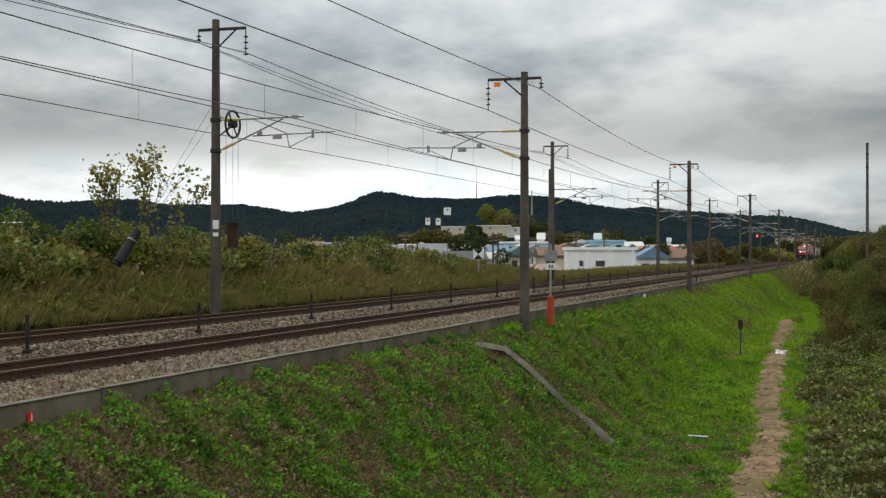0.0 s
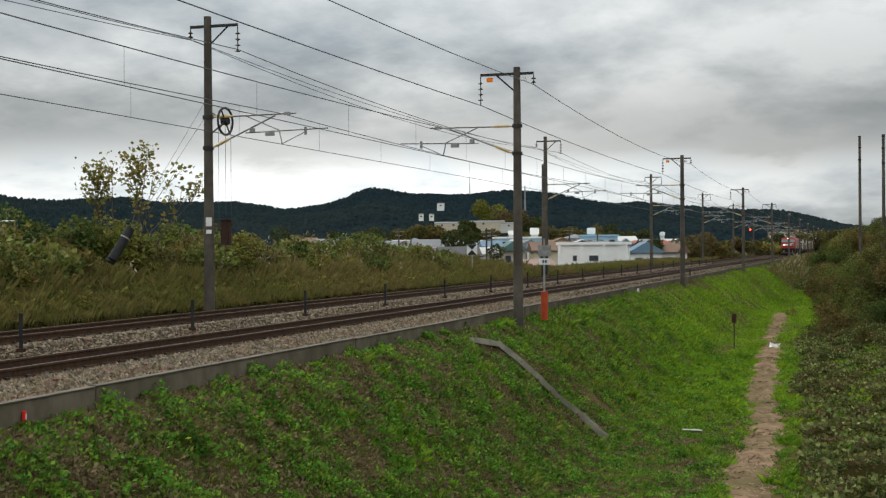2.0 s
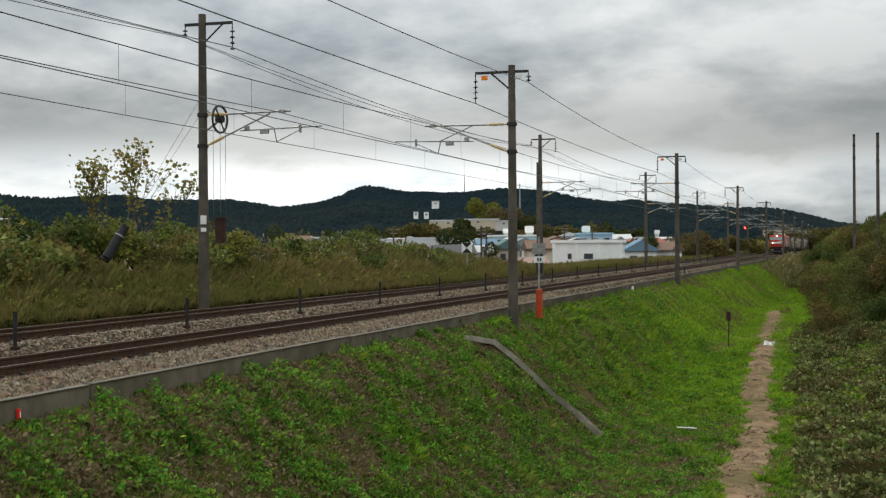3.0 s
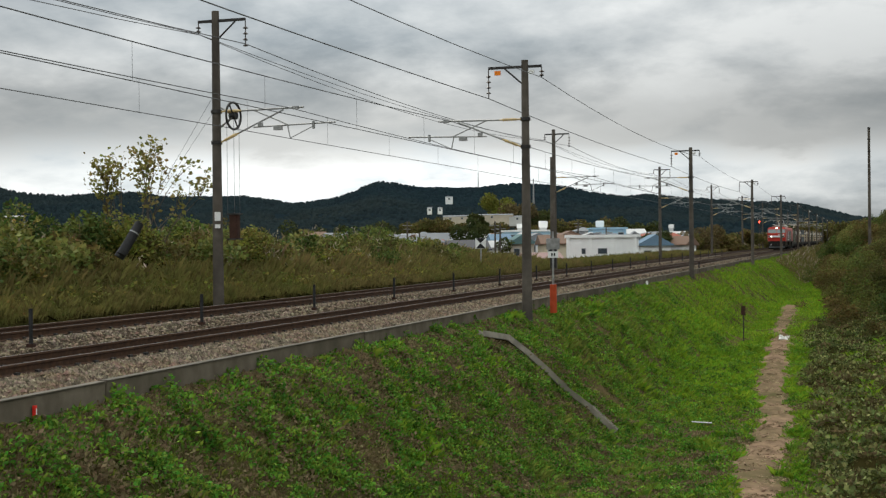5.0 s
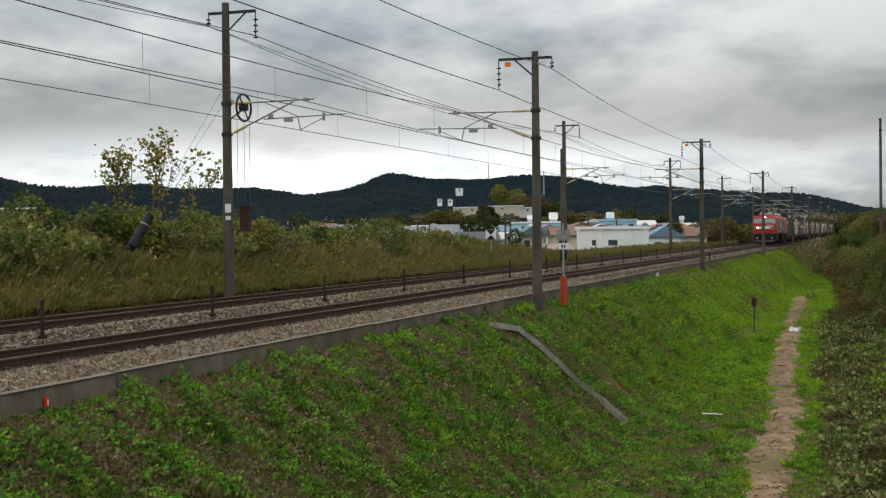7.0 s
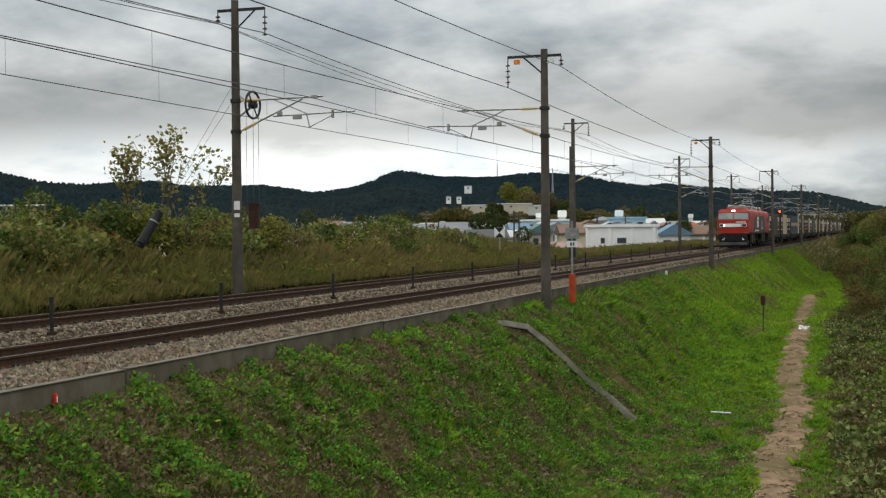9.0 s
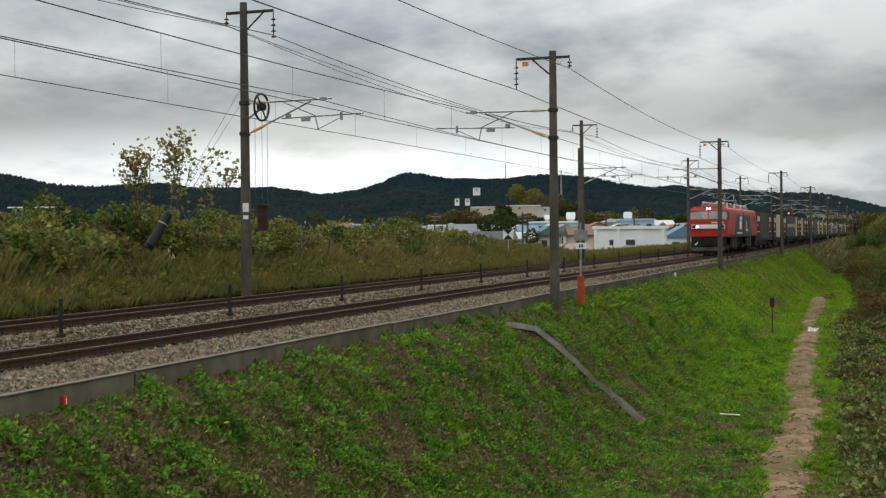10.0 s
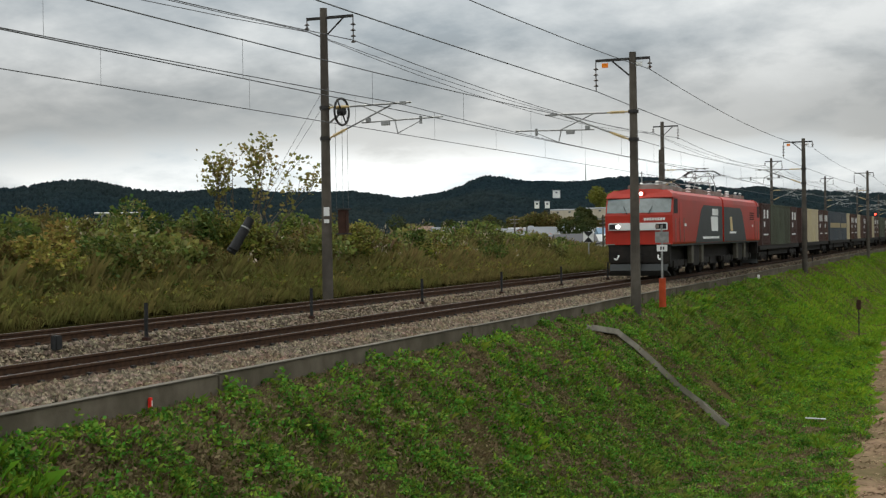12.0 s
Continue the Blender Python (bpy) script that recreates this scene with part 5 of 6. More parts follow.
def build_grass():
    def spots(n, y0, y1, power, x0=WALL + 0.12, x1=1.5):
        y = y0 + (y1 - y0) * rng.uniform(0, 1, n) ** power
        x = rng.uniform(x0, x1, n)
        off = np.abs(x - path_x(y))
        keep = (off > path_half(y) * 0.72 + 0.26 * wave(x, y, 2.2, 77) + 0.35 * rng.uniform(0, 1, n)) | (y > 124)
        keep &= off_drain(x, y) > 0.22 + 0.25 * rng.uniform(0, 1, n)
        x, y = x[keep], y[keep]
        return x, y, np.stack([x, y, ground_z(x, y) - 0.01], 1)
    # tufts, denser and taller in the greener patches
    x, y, P = spots(58000, 7, 76, 1.3)
    q = patches(x, y) + 0.35 * np.clip((y - 41) / 17, 0, 1)
    q = q - 0.22 * np.clip((-x - 7.5) / 1.5, 0, 1) * np.clip((46 - y) / 10, 0, 1)
    keep = rng.uniform(0, 1, len(x)) < np.clip(0.62 + 0.6 * q, 0.16, 1)
    P, q = P[keep], q[keep]
    k = 10
    n = len(P) * k
    Q = np.repeat(P, k, 0) + np.stack([rng.normal(0, 0.055, n), rng.normal(0, 0.055, n), np.zeros(n)], 1)
    tuft = np.clip(0.6 + 0.55 * wave(P[:, 0], P[:, 1], 0.75, 24) + 0.35 * wave(P[:, 0], P[:, 1], 2.0, 25), 0.15, 1.7)
    hq = np.repeat((0.10 + 0.15 * np.clip(q, 0, 1)) * rng.uniform(0.7, 1.3, len(P)) * (0.45 + 0.75 * tuft), k)
    comb = -0.6 + 1.5 * wave(Q[:, 0], Q[:, 1], 1.1, 23)
    lush = rng.uniform(0, 1, n) < np.clip((Q[:, 1] - 38) / 22, 0, 1) * np.clip(0.4 + (Q[:, 0] + 10) / 4, 0, 1)
    stuff("grass", blade_mesh("grass", Q[~lush], hq[~lush], 0.011, "grass", 0.9, comb[~lush]), "tufted green grass on the embankment", "grass")
    stuff("lush_grass", blade_mesh("lush_grass", Q[lush], hq[lush], 0.012, "lush", 0.9, comb[lush]), "lush yellow-green grass in the ditch", "grass")
    # short undergrowth close to the near end, green and withered
    x, y, P = spots(26000, 9, 46, 1.1, x1=-3.5)
    q = wave(x, y, 1.3, 27) + 0.4 * wave(x, y, 0.5, 28)
    for sel, words, mat_name in ((q > 0.1, "short green undergrowth on the embankment", "weed"), (q <= 0.1, "short withered undergrowth on the embankment", "dry")):
        m = int(sel.sum()) * 7
        Q = np.repeat(P[sel], 7, 0) + np.stack([rng.normal(0, 0.09, m), rng.normal(0, 0.09, m), rng.uniform(0.02, 0.13, m)], 1)
        stuff("undergrowth", leaf_mesh("undergrowth", Q, 0.05, mat_name, 1.8, 0.25), words, "undergrowth")
    # dead leaves and thatch between the plants
    x, y, P = spots(60000, 7, 60, 1.15)
    P[:, 2] += 0.02 + 0.03 * rng.uniform(0, 1, len(P))
    stuff("leaf_litter", leaf_mesh("leaf_litter", P, 0.04, "litter", 1.6, 0.0), "brown dead leaves between the plants", "leaf litter")
    x, y, P = spots(120000, 72, 225, 1.5)
    stuff("grass", blade_mesh("grass", P, 0.20 * np.clip(0.9 + 0.7 * wave(x, y, 2.4, 26), 0.25, 2.0), 0.026, "lush", 0.8, -0.6 + 1.5 * wave(x, y, 2.0, 23)), "green grass on the far embankment", "grass")
    # low broad-leaved weeds in clumps
    x, y, P = spots(36000, 8, 80, 1.2, x1=-2.5)
    q = wave(x, y, 1.8, 31) + 0.4 * wave(x, y, 0.7, 32) - 0.28 * np.clip((y - 41) / 24, 0, 1) - 0.35 * np.clip((x + 7.5) / 3, 0, 1)
    P, q = P[q > 0.05], q[q > 0.05]
    k = 12
    n = len(P) * k
    r = np.abs(rng.normal(0, 0.11, n))
    a = rng.uniform(0, 6.283, n)
    hq = np.repeat(rng.uniform(0.08, 0.30, len(P)) * (0.5 + 0.9 * np.clip(q, 0, 1.2)), k)
    Q = np.repeat(P, k, 0) + np.stack([r * np.cos(a), r * np.sin(a), hq * np.clip(1 - (r / 0.32) ** 2, 0.1, 1) * rng.uniform(0.6, 1.0, n)], 1)
    stuff("weeds", leaf_mesh("weeds", Q, 0.055, "weed", 1.6, 0.1), "low bright green broad-leaved weeds", "weeds")
    x, y, P = spots(24000, 8, 72, 1.2)
    stuff("dry_grass", blade_mesh("dry_grass", P, 0.13, 0.007, "dry", 1.0), "dry straw-coloured grass among the green", "dry grass")
    # straw on the path
    yy = 26 + 90 * rng.uniform(0, 1, 14000) ** 1.3
    xx = path_x(yy) + rng.normal(0, 0.45, 14000)
    lie = wave(xx, yy, 1.6, 78) > 0.0
    xx, yy = xx[lie], yy[lie]
    P = np.stack([xx, yy, ground_z(xx, yy) + 0.035], 1)
    stuff("straw", blade_mesh("straw", P, 0.05, 0.014, "straw", 4.0), "trodden dry straw on the path", "straw")
    # fringe along the wall
    yy = np.concatenate([8 + 140 * rng.uniform(0, 1, 42000) ** 1.5, 9 + 40 * rng.uniform(0, 1, 52000)])
    xx = WALL + 0.10 + np.abs(rng.normal(0, 0.45, 94000))
    P = np.stack([xx, yy, ground_z(xx, yy) - 0.02], 1)
    stuff("wall_fringe", blade_mesh("wall_fringe", P, 0.13, 0.011, "dry", 0.9), "ragged dry grass along the wall's foot", "grass")


def domes(x, y, rows):
    """The highest of many rounded shrub tops at each point, and which shrub it is."""
    out = np.zeros_like(np.asarray(x, float))
    who = np.full(out.shape, -1)
    for k, (cx, cy, r, h) in enumerate(rows):
        d = ((x - cx) ** 2 + (y - cy) ** 2) / (r * r)
        t = h * np.sqrt(np.clip(1 - d, 0, 1))
        who = np.where(t > out, k, who)
        out = np.maximum(out, t)
    return out, who


def shrub_rows(n, x0, x1, y0, y1, r0, r1, h0, h1, seed):
    r = np.random.default_rng(seed)
    R = r0 + (r1 - r0) * r.uniform(0, 1, n) ** 1.6
    return np.stack([x0 + (x1 - x0) * r.uniform(0, 1, n) ** 1.15, y0 + (y1 - y0) * r.uniform(0, 1, n) ** 1.15, R, h0 + (h1 - h0) * (0.55 * (R - r0) / (r1 - r0) + 0.45 * r.uniform(0, 1, n))], 1)


SHRUBS = shrub_rows(620, -24.0, -43, 10, 104, 0.55, 2.0, 0.5, 2.5, 81)
BANK_SHRUBS = shrub_rows(300, -9.5, 11, 52, 235, 0.9, 3.0, 0.7, 3.6, 82)
LOW_BUSHES = np.array([(-5.1, 119, 1.3, 1.7), (-1.4, 94, 1.5, 1.7), (1.1, 80, 1.4, 1.4), (-1.6, 111, 1.7, 2.1), (0.2, 100, 1.8, 2.4), (2.6, 70, 1.4, 1.3), (1.8, 88, 1.8, 2.2)])
CARPET = shrub_rows(260, -2.6, 8, 30, 100, 0.35, 1.1, 0.08, 0.5, 84)


def clumps(rows, foot, count, seed):
    """Points over the uneven leafy shells of shrubs, each of seven rounded boughs, and the shrub of each point."""
    r = np.random.default_rng(seed)
    rows = np.asarray(rows, float)
    n = len(rows)
    bough = r.normal(0, 1, (n, 7, 3))
    bough /= np.linalg.norm(bough, axis=2)[:, :, None]
    bough[:, :, 2] = np.abs(bough[:, :, 2])
    bough *= r.uniform(0.30, 0.72, (n, 7, 1))
    size = r.uniform(0.28, 0.50, (n, 7))
    weight = rows[:, 2] * (rows[:, 2] + rows[:, 3])
    k = r.choice(n, count, p=weight / weight.sum())
    b = r.integers(0, 7, count)
    u = r.normal(0, 1, (count, 3))
    u[:, 2] = np.where(r.uniform(0, 1, count) < 0.75, np.abs(u[:, 2]), u[:, 2])
    u /= np.linalg.norm(u, axis=1)[:, None]
    p = bough[k, b] + u * (size[k, b] * r.uniform(0.72, 1.06, count))[:, None]
    P = np.stack([rows[k, 0] + p[:, 0] * rows[k, 2], rows[k, 1] + p[:, 1] * rows[k, 2], foot[k] + np.maximum(p[:, 2], 0.02) * rows[k, 3] * 1.05], 1)
    return P, k


def scrub_top(x, y, shrub=False):
    """Canopy height of the scrub west of the line."""
    l = -x
    edge = np.clip((l - 22.6) / 4.0, 0, 1)
    fade = np.clip((93 + 3 * wave(x, y, 9, 44) - y) / 18, 0, 1)
    top, who = domes(x, y, SHRUBS)
    h = 0.30 + 0.42 * edge + 0.12 * wave(x, y, 1.4, 42)
    h = h + 0.45 * top * (0.35 + 0.65 * edge) * (0.86 - 0.24 * np.clip((y - 45) / 30, 0, 1))
    z = ground_z(x, y) + np.maximum(h * (0.25 + 0.75 * fade), 0.10)
    return (z, who) if shrub else z


def bank_front(y):
    """Where the taller bushes begin, east of the path."""
    return np.interp(y, [30, 45, 60, 78, 108, 125, 150, 200, 260], [9.5, 7.4, 5.4, 3.6, 0.5, -1.3, -4.2, -8.6, -9.6])


def bank_foot(x, y):
    """Distance east of the overgrown carpet's ragged foot."""
    return x - path_x(np.minimum(y, 118)) - path_half(y) - 0.75 + 0.4 * wave(x, y, 4, 51) - 1.5 * np.clip((y - 88) / 14, 0, 1) + 2.2 * np.clip((y - 140) / 30, 0, 1)


def bank_top(x, y, shrub=False):
    """Canopy height of the vines and bushes east of the path."""
    s = bank_foot(x, y)
    low, a = domes(x, y, CARPET)
    into = x - bank_front(y) + 0.7 * wave(x * 0.6, y, 6, 59)
    rise = np.clip(into * 0.9 + 0.35, 0, 1)
    tall = np.minimum(0.10 + 0.55 * np.clip(into, 0, 9), 3.2 + 0.5 * wave(x, y, 6, 53)) + 1.6 * np.clip((y - 150) / 50, 0, 1)
    h = 0.10 + 0.08 * np.abs(wave(x, y, 0.9, 56)) + low * (1 - rise) + rise * tall
    z = ground_z(x, y) + np.where(s > 0, h * np.clip(0.3 + s, 0, 1), -0.6)
    return (z, a, rise) if shrub else z


# Dark sheet just under the leaf tops, standing for shade inside the growth.
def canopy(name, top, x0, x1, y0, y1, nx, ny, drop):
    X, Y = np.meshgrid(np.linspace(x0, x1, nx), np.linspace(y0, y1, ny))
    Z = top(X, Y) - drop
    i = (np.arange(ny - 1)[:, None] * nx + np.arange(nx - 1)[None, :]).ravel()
    return big_mesh(name, np.stack([X, Y, Z], 2).reshape(-1, 3), np.stack([i, i + 1, i + nx + 1, i + nx], 1), "scrubshade", True)


def leaves_under(base, name, P, size, mat, words, stretch=1.5, up=0.0):
    if len(P):
        ob = new(name, leaf_mesh(name, P, size, mat, stretch, up))
        ob.parent = base
        tagged(ob, words, kind="stuff")


def build_scrub():
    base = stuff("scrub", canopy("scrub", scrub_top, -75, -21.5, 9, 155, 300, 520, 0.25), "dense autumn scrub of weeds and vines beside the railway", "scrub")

    def cover(n, x0, x1, y0, y1, power, depth):
        x = rng.uniform(0, 1, n) ** 1.3 * (x1 - x0) + x0
        y = y0 + (y1 - y0) * rng.uniform(0, 1, n) ** power
        z, who = scrub_top(x, y, True)
        P = np.stack([x, y, z - depth * rng.uniform(0, 1, n) ** 1.5 + 0.11 * np.abs(rng.normal(0, 1, n))], 1)
        thick = wave(x, y, 0.9, 63) + 0.6 * wave(x, y, 2.4, 64)
        sel = rng.uniform(0, 1, n) < np.clip(0.66 + 0.55 * thick, 0.05, 1)
        return P[sel], who[sel]
    P, who = cover(130000, -22.0, -37, 12, 115, 1.2, 0.4)
    S = SHRUBS[SHRUBS[:, 0] > -39].copy()
    S[:, 3] *= (1.12 - 0.42 * np.clip((S[:, 1] - 46) / 26, 0, 1)) * (0.30 + 0.70 * np.clip((96 - S[:, 1]) / 18, 0, 1)) * (0.70 + 0.30 * np.clip((-S[:, 0] - 24) / 3, 0, 1))
    C, k = clumps(S, ground_z(S[:, 0], S[:, 1]) + 0.35, 340000, 85)
    P, who = np.concatenate([P, C], 0), np.concatenate([who, k], 0)
    # each shrub has a leaf of its own kind
    kind = np.where(who < 0, 0, (who * 7919 + 13) % 20)
    leaves_under(base, "scrub_leaves", P[kind < 7], 0.095, "scrub", "olive and yellowish scrub leaves", 1.7)
    leaves_under(base, "brush_leaves", P[(kind >= 7) & (kind < 12)], 0.12, "brush", "dark green brush leaves", 1.4)
    leaves_under(base, "thicket_leaves", P[(kind >= 12) & (kind < 17)], 0.10, "thicket", "brown-green thicket leaves", 1.6)
    V = P[kind >= 17][::2]
    leaves_under(base, "vine_leaves", np.delete(V, np.s_[::6], 0) + np.array([0, 0, 0.05]), 0.16, "bank", "broad green vine leaves", 1.2, 0.3)
    leaves_under(base, "vine_leaves", V[::6] + np.array([0, 0, 0.05]), 0.15, "vine", "broad pale vine leaves", 1.2, 0.3)
    P, who = cover(50000, -36, -71, 14, 132, 1.0, 0.35)
    leaves_under(base, "scrub_leaves", P[who % 2 == 0], 0.16, "scrub", "olive and brown scrub leaves")
    leaves_under(base, "brush_leaves", P[who % 2 != 0], 0.16, "brush", "dark green brush leaves")
    # bare upright stalks through the leaves
    P, who = cover(2600, -24.5, -36, 14, 100, 1.1, 0.3)
    P = P[wave(P[:, 0], P[:, 1], 3.5, 67) > 0.1]
    stuff("dry_stalks", blade_mesh("dry_stalks", P, 0.6, 0.007, "dry", 0.5), "thin dry stalks standing out of the scrub", "stalks")
    # tall dry grass along the ballast's edge
    n = 230000
    x = -21.5 - 4.6 * rng.uniform(0, 1, n) ** 1.1
    y = 10 + 175 * rng.uniform(0, 1, n) ** 1.5
    P = np.stack([x, y, ground_z(x, y)], 1)
    stand = np.clip(1 + 0.35 * wave(x, y, 1.5, 68), 0.4, 1.5)
    stuff("tall_grass", blade_mesh("tall_grass", P, (0.30 + 0.46 * np.clip((-x - 21.5) / 2.2, 0, 1)) * stand, 0.0048, "scrubgrass", 0.5), "tall olive brown grass beside the ballast", "tall grass")
    # small leaves and seed heads mixed into the grass
    n = 60000
    x = -21.6 - 4.4 * rng.uniform(0, 1, n)
    y = 12 + 120 * rng.uniform(0, 1, n) ** 1.4
    z = ground_z(x, y) + (0.15 + 0.70 * np.clip((-x - 21.5) / 2.4, 0, 1)) * rng.uniform(0.25, 1.1, n)
    q = wave(x, y, 1.7, 74)
    leaves_under(base, "weed_leaves", np.stack([x, y, z], 1)[q > 0.15], 0.055, "brush", "small dark weed leaves in the grass", 1.8)
    leaves_under(base, "seed_heads", np.stack([x, y, z], 1)[q < -0.25], 0.045, "thicket", "brown seed heads in the grass", 2.2)
    # pale seed plumes
    P, who = cover(520, -23.2, -33.5, 27, 98, 1.0, 0.0)
    P = P[wave(P[:, 0], P[:, 1], 7, 66) > 0.3]
    Q = np.repeat(P, 7, 0) + np.stack([rng.normal(0, 0.10, len(P) * 7), rng.normal(0, 0.10, len(P) * 7), rng.uniform(0.1, 0.6, len(P) * 7)], 1)
    stuff("seed_plumes", leaf_mesh("seed_plumes", Q, 0.06, "plume", 3.4, 0.8), "pale feathery seed plumes over the scrub", "pampas grass")


def build_bank():
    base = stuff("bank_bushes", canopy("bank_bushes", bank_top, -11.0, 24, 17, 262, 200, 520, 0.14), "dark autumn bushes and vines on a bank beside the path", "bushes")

    def cover(n, y0, y1, power, width):
        y = y0 + (y1 - y0) * rng.uniform(0, 1, n) ** power
        x = path_x(np.minimum(y, 118)) + 0.4 - 1.8 * np.clip((y - 120) / 20, 0, 1) + width * rng.uniform(0, 1, n) ** 1.3
        thick = wave(x, y, 0.8, 57) + 0.6 * wave(x, y, 2.2, 58)
        z, who, rise = bank_top(x, y, True)
        sel = (bank_foot(x, y) > 0.05) & (rng.uniform(0, 1, n) < np.clip(0.70 + 0.5 * thick, 0.08, 1))
        deep = np.where(rise > 0.3, 0.55, 0.12)
        P = np.stack([x + rng.normal(0, 0.10, n), y, z - deep * rng.uniform(0, 1, n) ** 1.6 + (0.05 + 0.07 * rise) * np.abs(rng.normal(0, 1, n))], 1)
        return P[sel], who[sel], rise[sel]
    P, who, rise = cover(200000, 24, 122, 1.25, 11)
    low = rise < 0.3
    q = wave(P[:, 0], P[:, 1], 2.4, 71) + 0.4 * wave(P[:, 0], P[:, 1], 0.9, 73)
    leaves_under(base, "bush_leaves", P[low & (q < 0.45)], 0.09, "creeper", "small olive creeper leaves")
    leaves_under(base, "withered_leaves", P[low & (q >= 0.45)], 0.085, "bankbrown", "brown withered creeper leaves", 1.7)
    # the taller bushes, each with leaves of its own kind
    B = BANK_SHRUBS[(BANK_SHRUBS[:, 0] - bank_front(BANK_SHRUBS[:, 1]) > 0.2) & (BANK_SHRUBS[:, 0] < 9)]
    B = np.concatenate([B, LOW_BUSHES], 0)
    C, k = clumps(B, bank_top(B[:, 0], B[:, 1]) - 0.35, 330000, 86)
    P, low = np.concatenate([P, C], 0), np.concatenate([low, np.zeros(len(C), bool)], 0)
    kind = (np.concatenate([who, k], 0) * 7919 + 5) % 9
    leaves_under(base, "thicket_leaves", P[~low & (kind < 4)], 0.11, "thicket", "dark olive bush leaves")
    leaves_under(base, "brush_leaves", P[~low & (kind >= 4) & (kind < 7)], 0.11, "brush", "dark green bush leaves")
    leaves_under(base, "bush_leaves", P[~low & (kind >= 7)], 0.11, "bank", "yellowish bush leaves")
    P, who, rise = cover(26000, 24, 90, 1.2, 8)
    sel = (rise < 0.5) & (wave(P[:, 0], P[:, 1], 1.5, 72) > -0.1)
    leaves_under(base, "vine_leaves", P[sel] + np.array([0, 0, 0.07]), 0.135, "vine", "broad pale green vine leaves", 1.1, 0.3)
    P, who, rise = cover(110000, 118, 256, 1.2, 13)
    leaves_under(base, "thicket_leaves", P[who % 3 != 0], 0.17, "thicket", "dark olive bush leaves")
    leaves_under(base, "bush_leaves", P[who % 3 == 0], 0.17, "bank", "yellowish bush leaves")


MAT["scrubgrass"] = material("scrub_grass", (0.155, 0.138, 0.040), (0.105, 0.115, 0.028), scale=0.6, grime=(0.18, 0.135, 0.055), island=0.25, spec=0.12, trans=0.35)
MAT["plume"] = material("seed_plume", (0.33, 0.28, 0.20), (0.25, 0.21, 0.14), scale=2, island=0.3)
MAT["bankbrown"] = material("withered_leaf", (0.135, 0.105, 0.045), (0.095, 0.08, 0.034), scale=0.6, island=0.35, spec=0.12, trans=0.35)
MAT["vine"] = material("vine_leaf", (0.15, 0.20, 0.06), (0.21, 0.21, 0.08), scale=0.8, island=0.45, spec=0.15, trans=0.3)
MAT["autumn"] = material("autumn_leaf", (0.17, 0.19, 0.04), (0.24, 0.19, 0.06), scale=0.8, island=0.4, spec=0.15, trans=0.45)
MAT["darktree"] = material("dark_tree_leaf", (0.04, 0.058, 0.018), (0.06, 0.065, 0.02), scale=0.2, island=0.35, spec=0.1, trans=0.3)
MAT["yellowtree"] = material("yellow_tree_leaf", (0.11, 0.14, 0.022), (0.15, 0.15, 0.03), scale=0.05, island=0.3, spec=0.1, trans=0.3)


def build_sapling():
    """A sparse young tree, its stems fanning out of the scrub."""
    a = radians(-30.7)
    bx, by = math.sin(a) * 52, math.cos(a) * 52
    t = thing("small_tree", pose(bx, by, float(ground_z(bx, by)) - 0.1), "sparse young tree with yellowing leaves above the scrub", "tree")
    rr = random.Random(12)
    tips = []

    def limb(p, d, ln, r, depth, g):
        q = p
        for k in range(3):
            d = (d + Vector((rr.uniform(-0.14, 0.14), rr.uniform(-0.14, 0.14), 0.06))).normalized()
            e = q + d * ln / 3
            g.rod(q, e, r * (1 - 0.2 * k), r * (1 - 0.2 * (k + 1)), 6)
            q = e
            if depth < 2:
                tips.append((q, 0.22))
        if depth == 0:
            tips.append((q, 0.3))
            return
        for k in range(2 if depth > 1 else 3):
            side = Vector((rr.uniform(-1, 1), rr.uniform(-1, 1), rr.uniform(0.1, 0.8))).normalized()
            limb(q, (d * 1.1 + side * 0.75).normalized(), ln * rr.uniform(0.5, 0.75), r * 0.5, depth - 1, g)
    for k in range(10):
        g = Geo()
        lean = (k - 4.5) / 4.5 * (1.0 if k % 2 else 0.55)
        limb(Vector((0.1 * k - 0.4, rr.uniform(-0.3, 0.3), 0)), Vector((lean * 0.62 + 0.05, rr.uniform(-0.3, 0.3), 1)).normalized(), rr.uniform(1.8, 2.5) * (1.2 if k in (3, 4) else 1.0), 0.045, 2, g)
        part("stem", g, "bark", t, "thin grey-brown stem")
    P = []
    for p, s in tips:
        if rr.random() < 0.62:
            for k in range(rr.randint(3, 9)):
                P.append((p.x + rr.gauss(0, s * 0.6), p.y + rr.gauss(0, s * 0.6), p.z + rr.gauss(0, s * 0.6)))
    ob = new("leaves", leaf_mesh("leaves", np.array(P), 0.13, "autumn", 1.3))
    ob.parent = t
    tagged(ob, "yellow-green sparse leaves", kind="stuff")


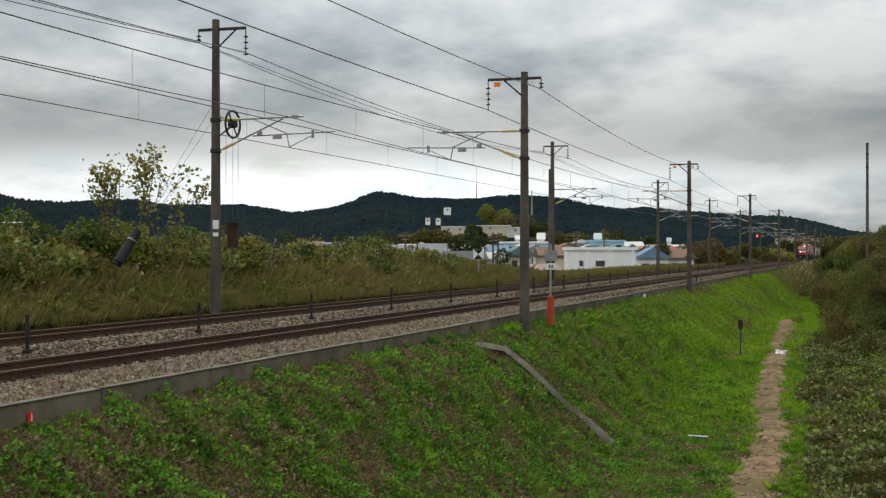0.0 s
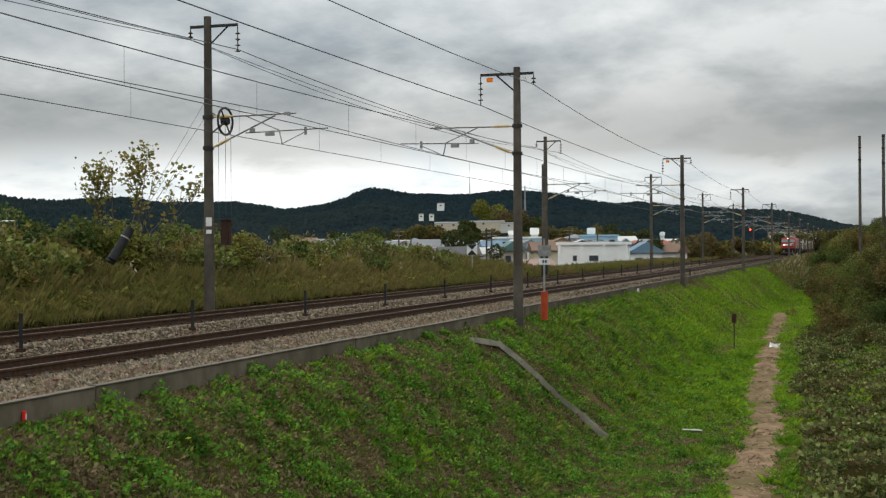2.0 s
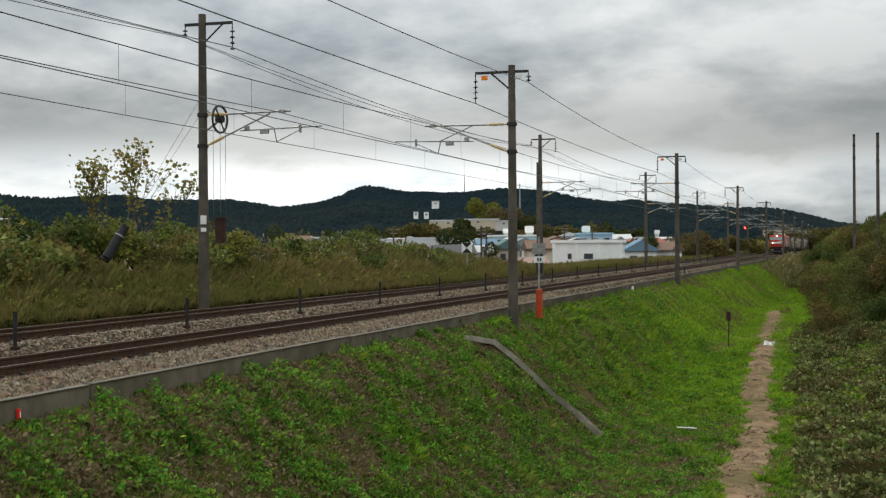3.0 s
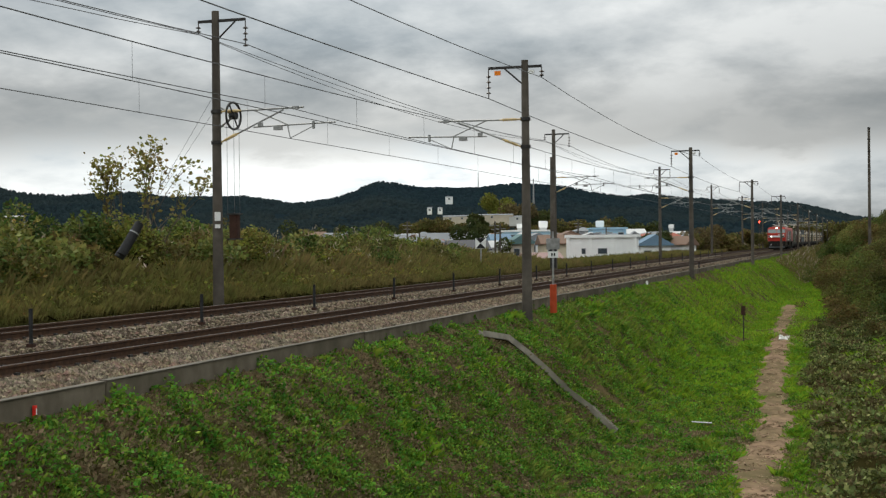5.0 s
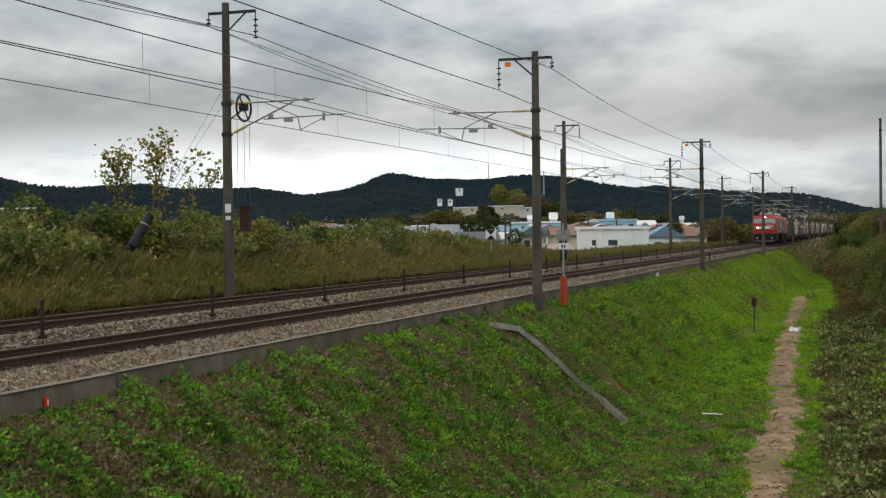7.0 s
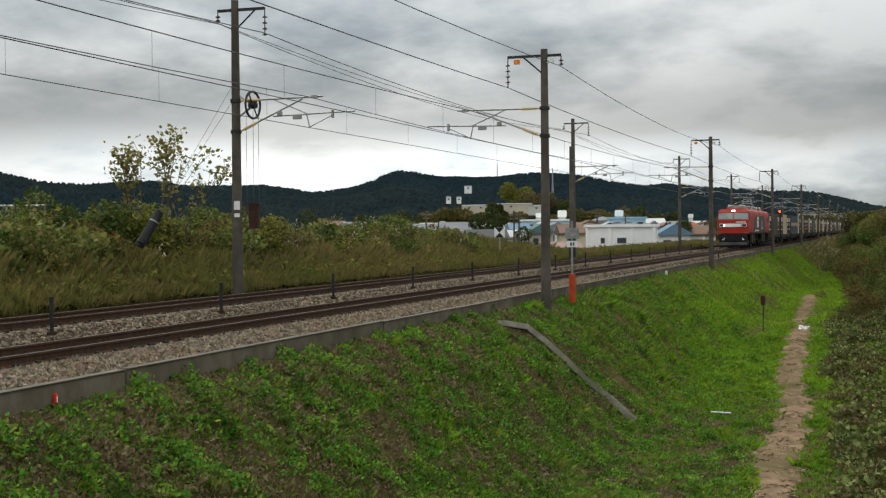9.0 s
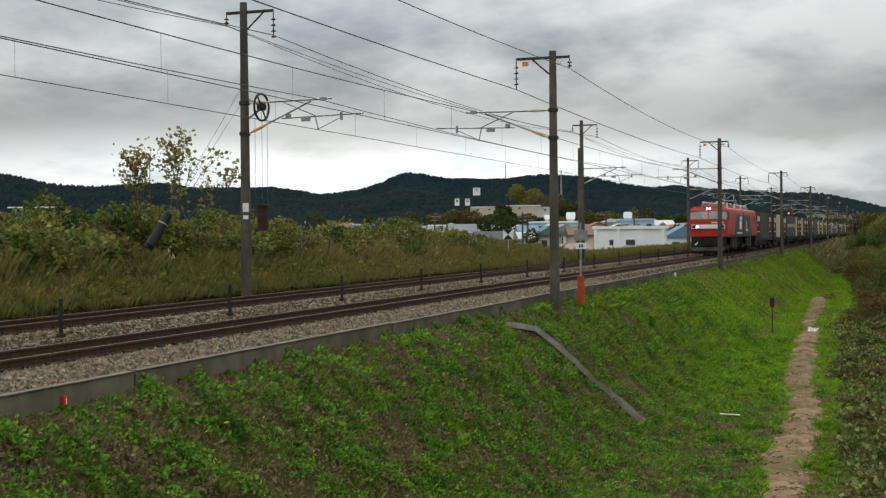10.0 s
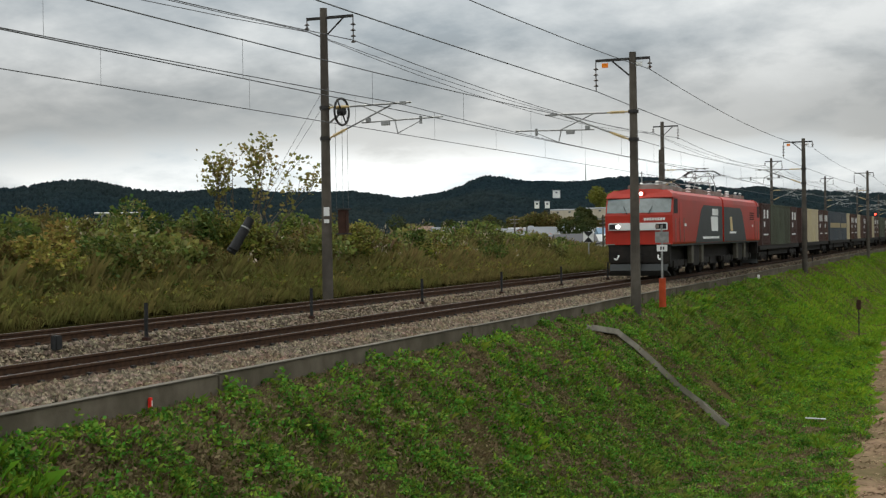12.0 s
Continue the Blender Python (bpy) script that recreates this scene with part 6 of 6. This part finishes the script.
def tree(at, h, w, mat, label, seed, leaf=0.5, count=1400):
    t = thing("tree", at, label, "tree", "town trees")
    rr = np.random.default_rng(seed)
    g = Geo().rod((0, 0, -1), (0, 0, h * 0.55), h * 0.03, h * 0.015, 8)
    for k in range(5):
        a = k * 1.256
        g.rod((0, 0, h * (0.25 + 0.05 * k)), (math.cos(a) * w * 0.35, math.sin(a) * w * 0.35, h * (0.5 + 0.08 * k)), h * 0.012, h * 0.005, 6)
    part("trunk", g, "bark", t)
    c = rr.normal(0, 1, (9, 3)) * np.array([w * 0.27, w * 0.27, h * 0.17]) + np.array([0, 0, h * 0.58])
    p = c[rr.integers(0, 9, count)]
    u = rr.normal(0, 1, (count, 3))
    u /= np.linalg.norm(u, axis=1)[:, None]
    p = p + u * (rr.uniform(0.6, 1.0, count) * w * 0.24)[:, None]
    p[:, 2] = np.maximum(p[:, 2], 0.1)
    ob = new("crown", leaf_mesh("crown", p, leaf, mat, 1.3))
    ob.parent = t
    tagged(ob, "uneven leafy crown", kind="stuff")


def build_trees():
    rows = [
        (-8.4, 198, -2, 6.0, 5, "darktree"), (-7.2, 215, -2, 4.9, 6, "thicket"), (-6.57, 220, -2, 5.2, 6, "bankbrown"), (-5.94, 232, -2, 5.3, 6, "thicket"),
        (-5.41, 243, -2, 4.8, 6, "thicket"), (-4.78, 282, -2, 5.0, 6, "thicket"), (-4.15, 316, -2, 4.8, 6, "thicket"), (-6.93, 237, -2, 5.0, 6, "bankbrown"), (-2.4, 470, -2, 8.0, 12, "thicket"), (-1.4, 480, -2, 8.5, 13, "thicket"), (-0.4, 470, -2, 9.0, 12, "thicket"), (-3.3, 460, -2, 7.5, 10, "darktree"),
        (-16.26, 186, -2, 7.0, 5, "darktree"), (-15.28, 904, 8, 26, 22, "yellowtree"), (-14.31, 859, 8, 16, 26, "bankbrown"), (-13.6, 859, 8, 14, 22, "darktree"),
        (-16.96, 723, 2, 10, 14, "thicket"), (-18.03, 723, 2, 11, 18, "thicket"), (-19.0, 723, 2, 10, 18, "thicket"), (-16.17, 633, 0, 14, 9, "darktree"), (-15.55, 633, 0, 10, 14, "thicket"),
        (-12.8, 678, 0, 10, 20, "thicket"), (-11.82, 678, 0, 9, 20, "thicket"), (-10.94, 678, 0, 10, 18, "thicket"), (-20.51, 373, -2, 7, 10, "darktree"), (-19.8, 339, -2, 6.5, 9, "bankbrown"),
        (-22.46, 373, -2, 8, 10, "darktree"), (-24.05, 373, -2, 8.5, 12, "darktree"), (-3.25, 339, -2, 5.0, 7, "autumn"), (-10.05, 474, -2, 10, 12, "darktree"), (-9.16, 474, -2, 9, 12, "darktree"),
    ]
    words = {"thicket": "low dark olive tree near the line", "darktree": "dark green leafy tree near the town", "bankbrown": "brownish autumn tree near the town", "autumn": "yellowing autumn tree near the line", "yellowtree": "tall yellow-green tree on the hillside"}
    for k, (az, r, z, h, w, mat) in enumerate(rows):
        tree(polar(az, r, z), h, w, mat, words[mat], 300 + k, leaf=max(0.24, r * 0.0013), count=3600)


def build_far_field():
    """Dry grass flats beyond the scrub and along the distant line."""
    n = 60000
    y = 96 + 390 * rng.uniform(0, 1, n) ** 1.5
    x = -21.7 - 32 * rng.uniform(0, 1, n) ** 1.5
    P = np.stack([x, y, ground_z(x, y)], 1)
    stuff("field_grass", blade_mesh("field_grass", P, 0.5, 0.04, "scrubgrass", 0.5), "olive field grass beyond the tracks", "grass")
    n = 14000
    y = 255 + 170 * rng.uniform(0, 1, n)
    x = -22.7 - 5.4 * rng.uniform(0, 1, n)
    P = np.stack([x, y, ground_z(x, y)], 1)
    stuff("pale_reeds", blade_mesh("pale_reeds", P, 1.3, 0.05, "plume", 0.3), "pale dry reeds beside the distant track", "reeds")
    n = 26000
    y = 185 + 190 * rng.uniform(0, 1, n)
    x = -11.3 + 4.2 * rng.uniform(0, 1, n) ** 1.3
    P = np.stack([x, y, ground_z(x, y)], 1)
    tall = 0.35 + 0.75 * np.clip((y - 195) / 60, 0, 1) + 0.3 * wave(x, y, 9, 69)
    stuff("pale_reeds", blade_mesh("pale_reeds", P, np.maximum(tall, 0.2), 0.045, "scrubgrass", 0.4), "olive tan reeds on the distant embankment", "reeds")
    stuff("pale_reeds", blade_mesh("pale_reeds", P[::7], np.maximum(tall[::7], 0.2) * 1.1, 0.045, "plume", 0.4), "pale dry reeds on the distant embankment", "reeds")


build_grass()
build_scrub()
build_bank()
build_sapling()
build_trees()
build_far_field()


# ---- motion of the train ----
def motions():
    for ob, off in TRAIN:
        walk(ob, [(t / 2, pose(NEAR, FRONT + off + SPEED * (12 - t / 2), 0)) for t in range(25)])
    for w, y, r in WHEELS:
        walk(w, [(k / 30, pose(0, y, r, math.degrees(SPEED * (k / 30) / r), 0, 0)) for k in range(361)])


motions()
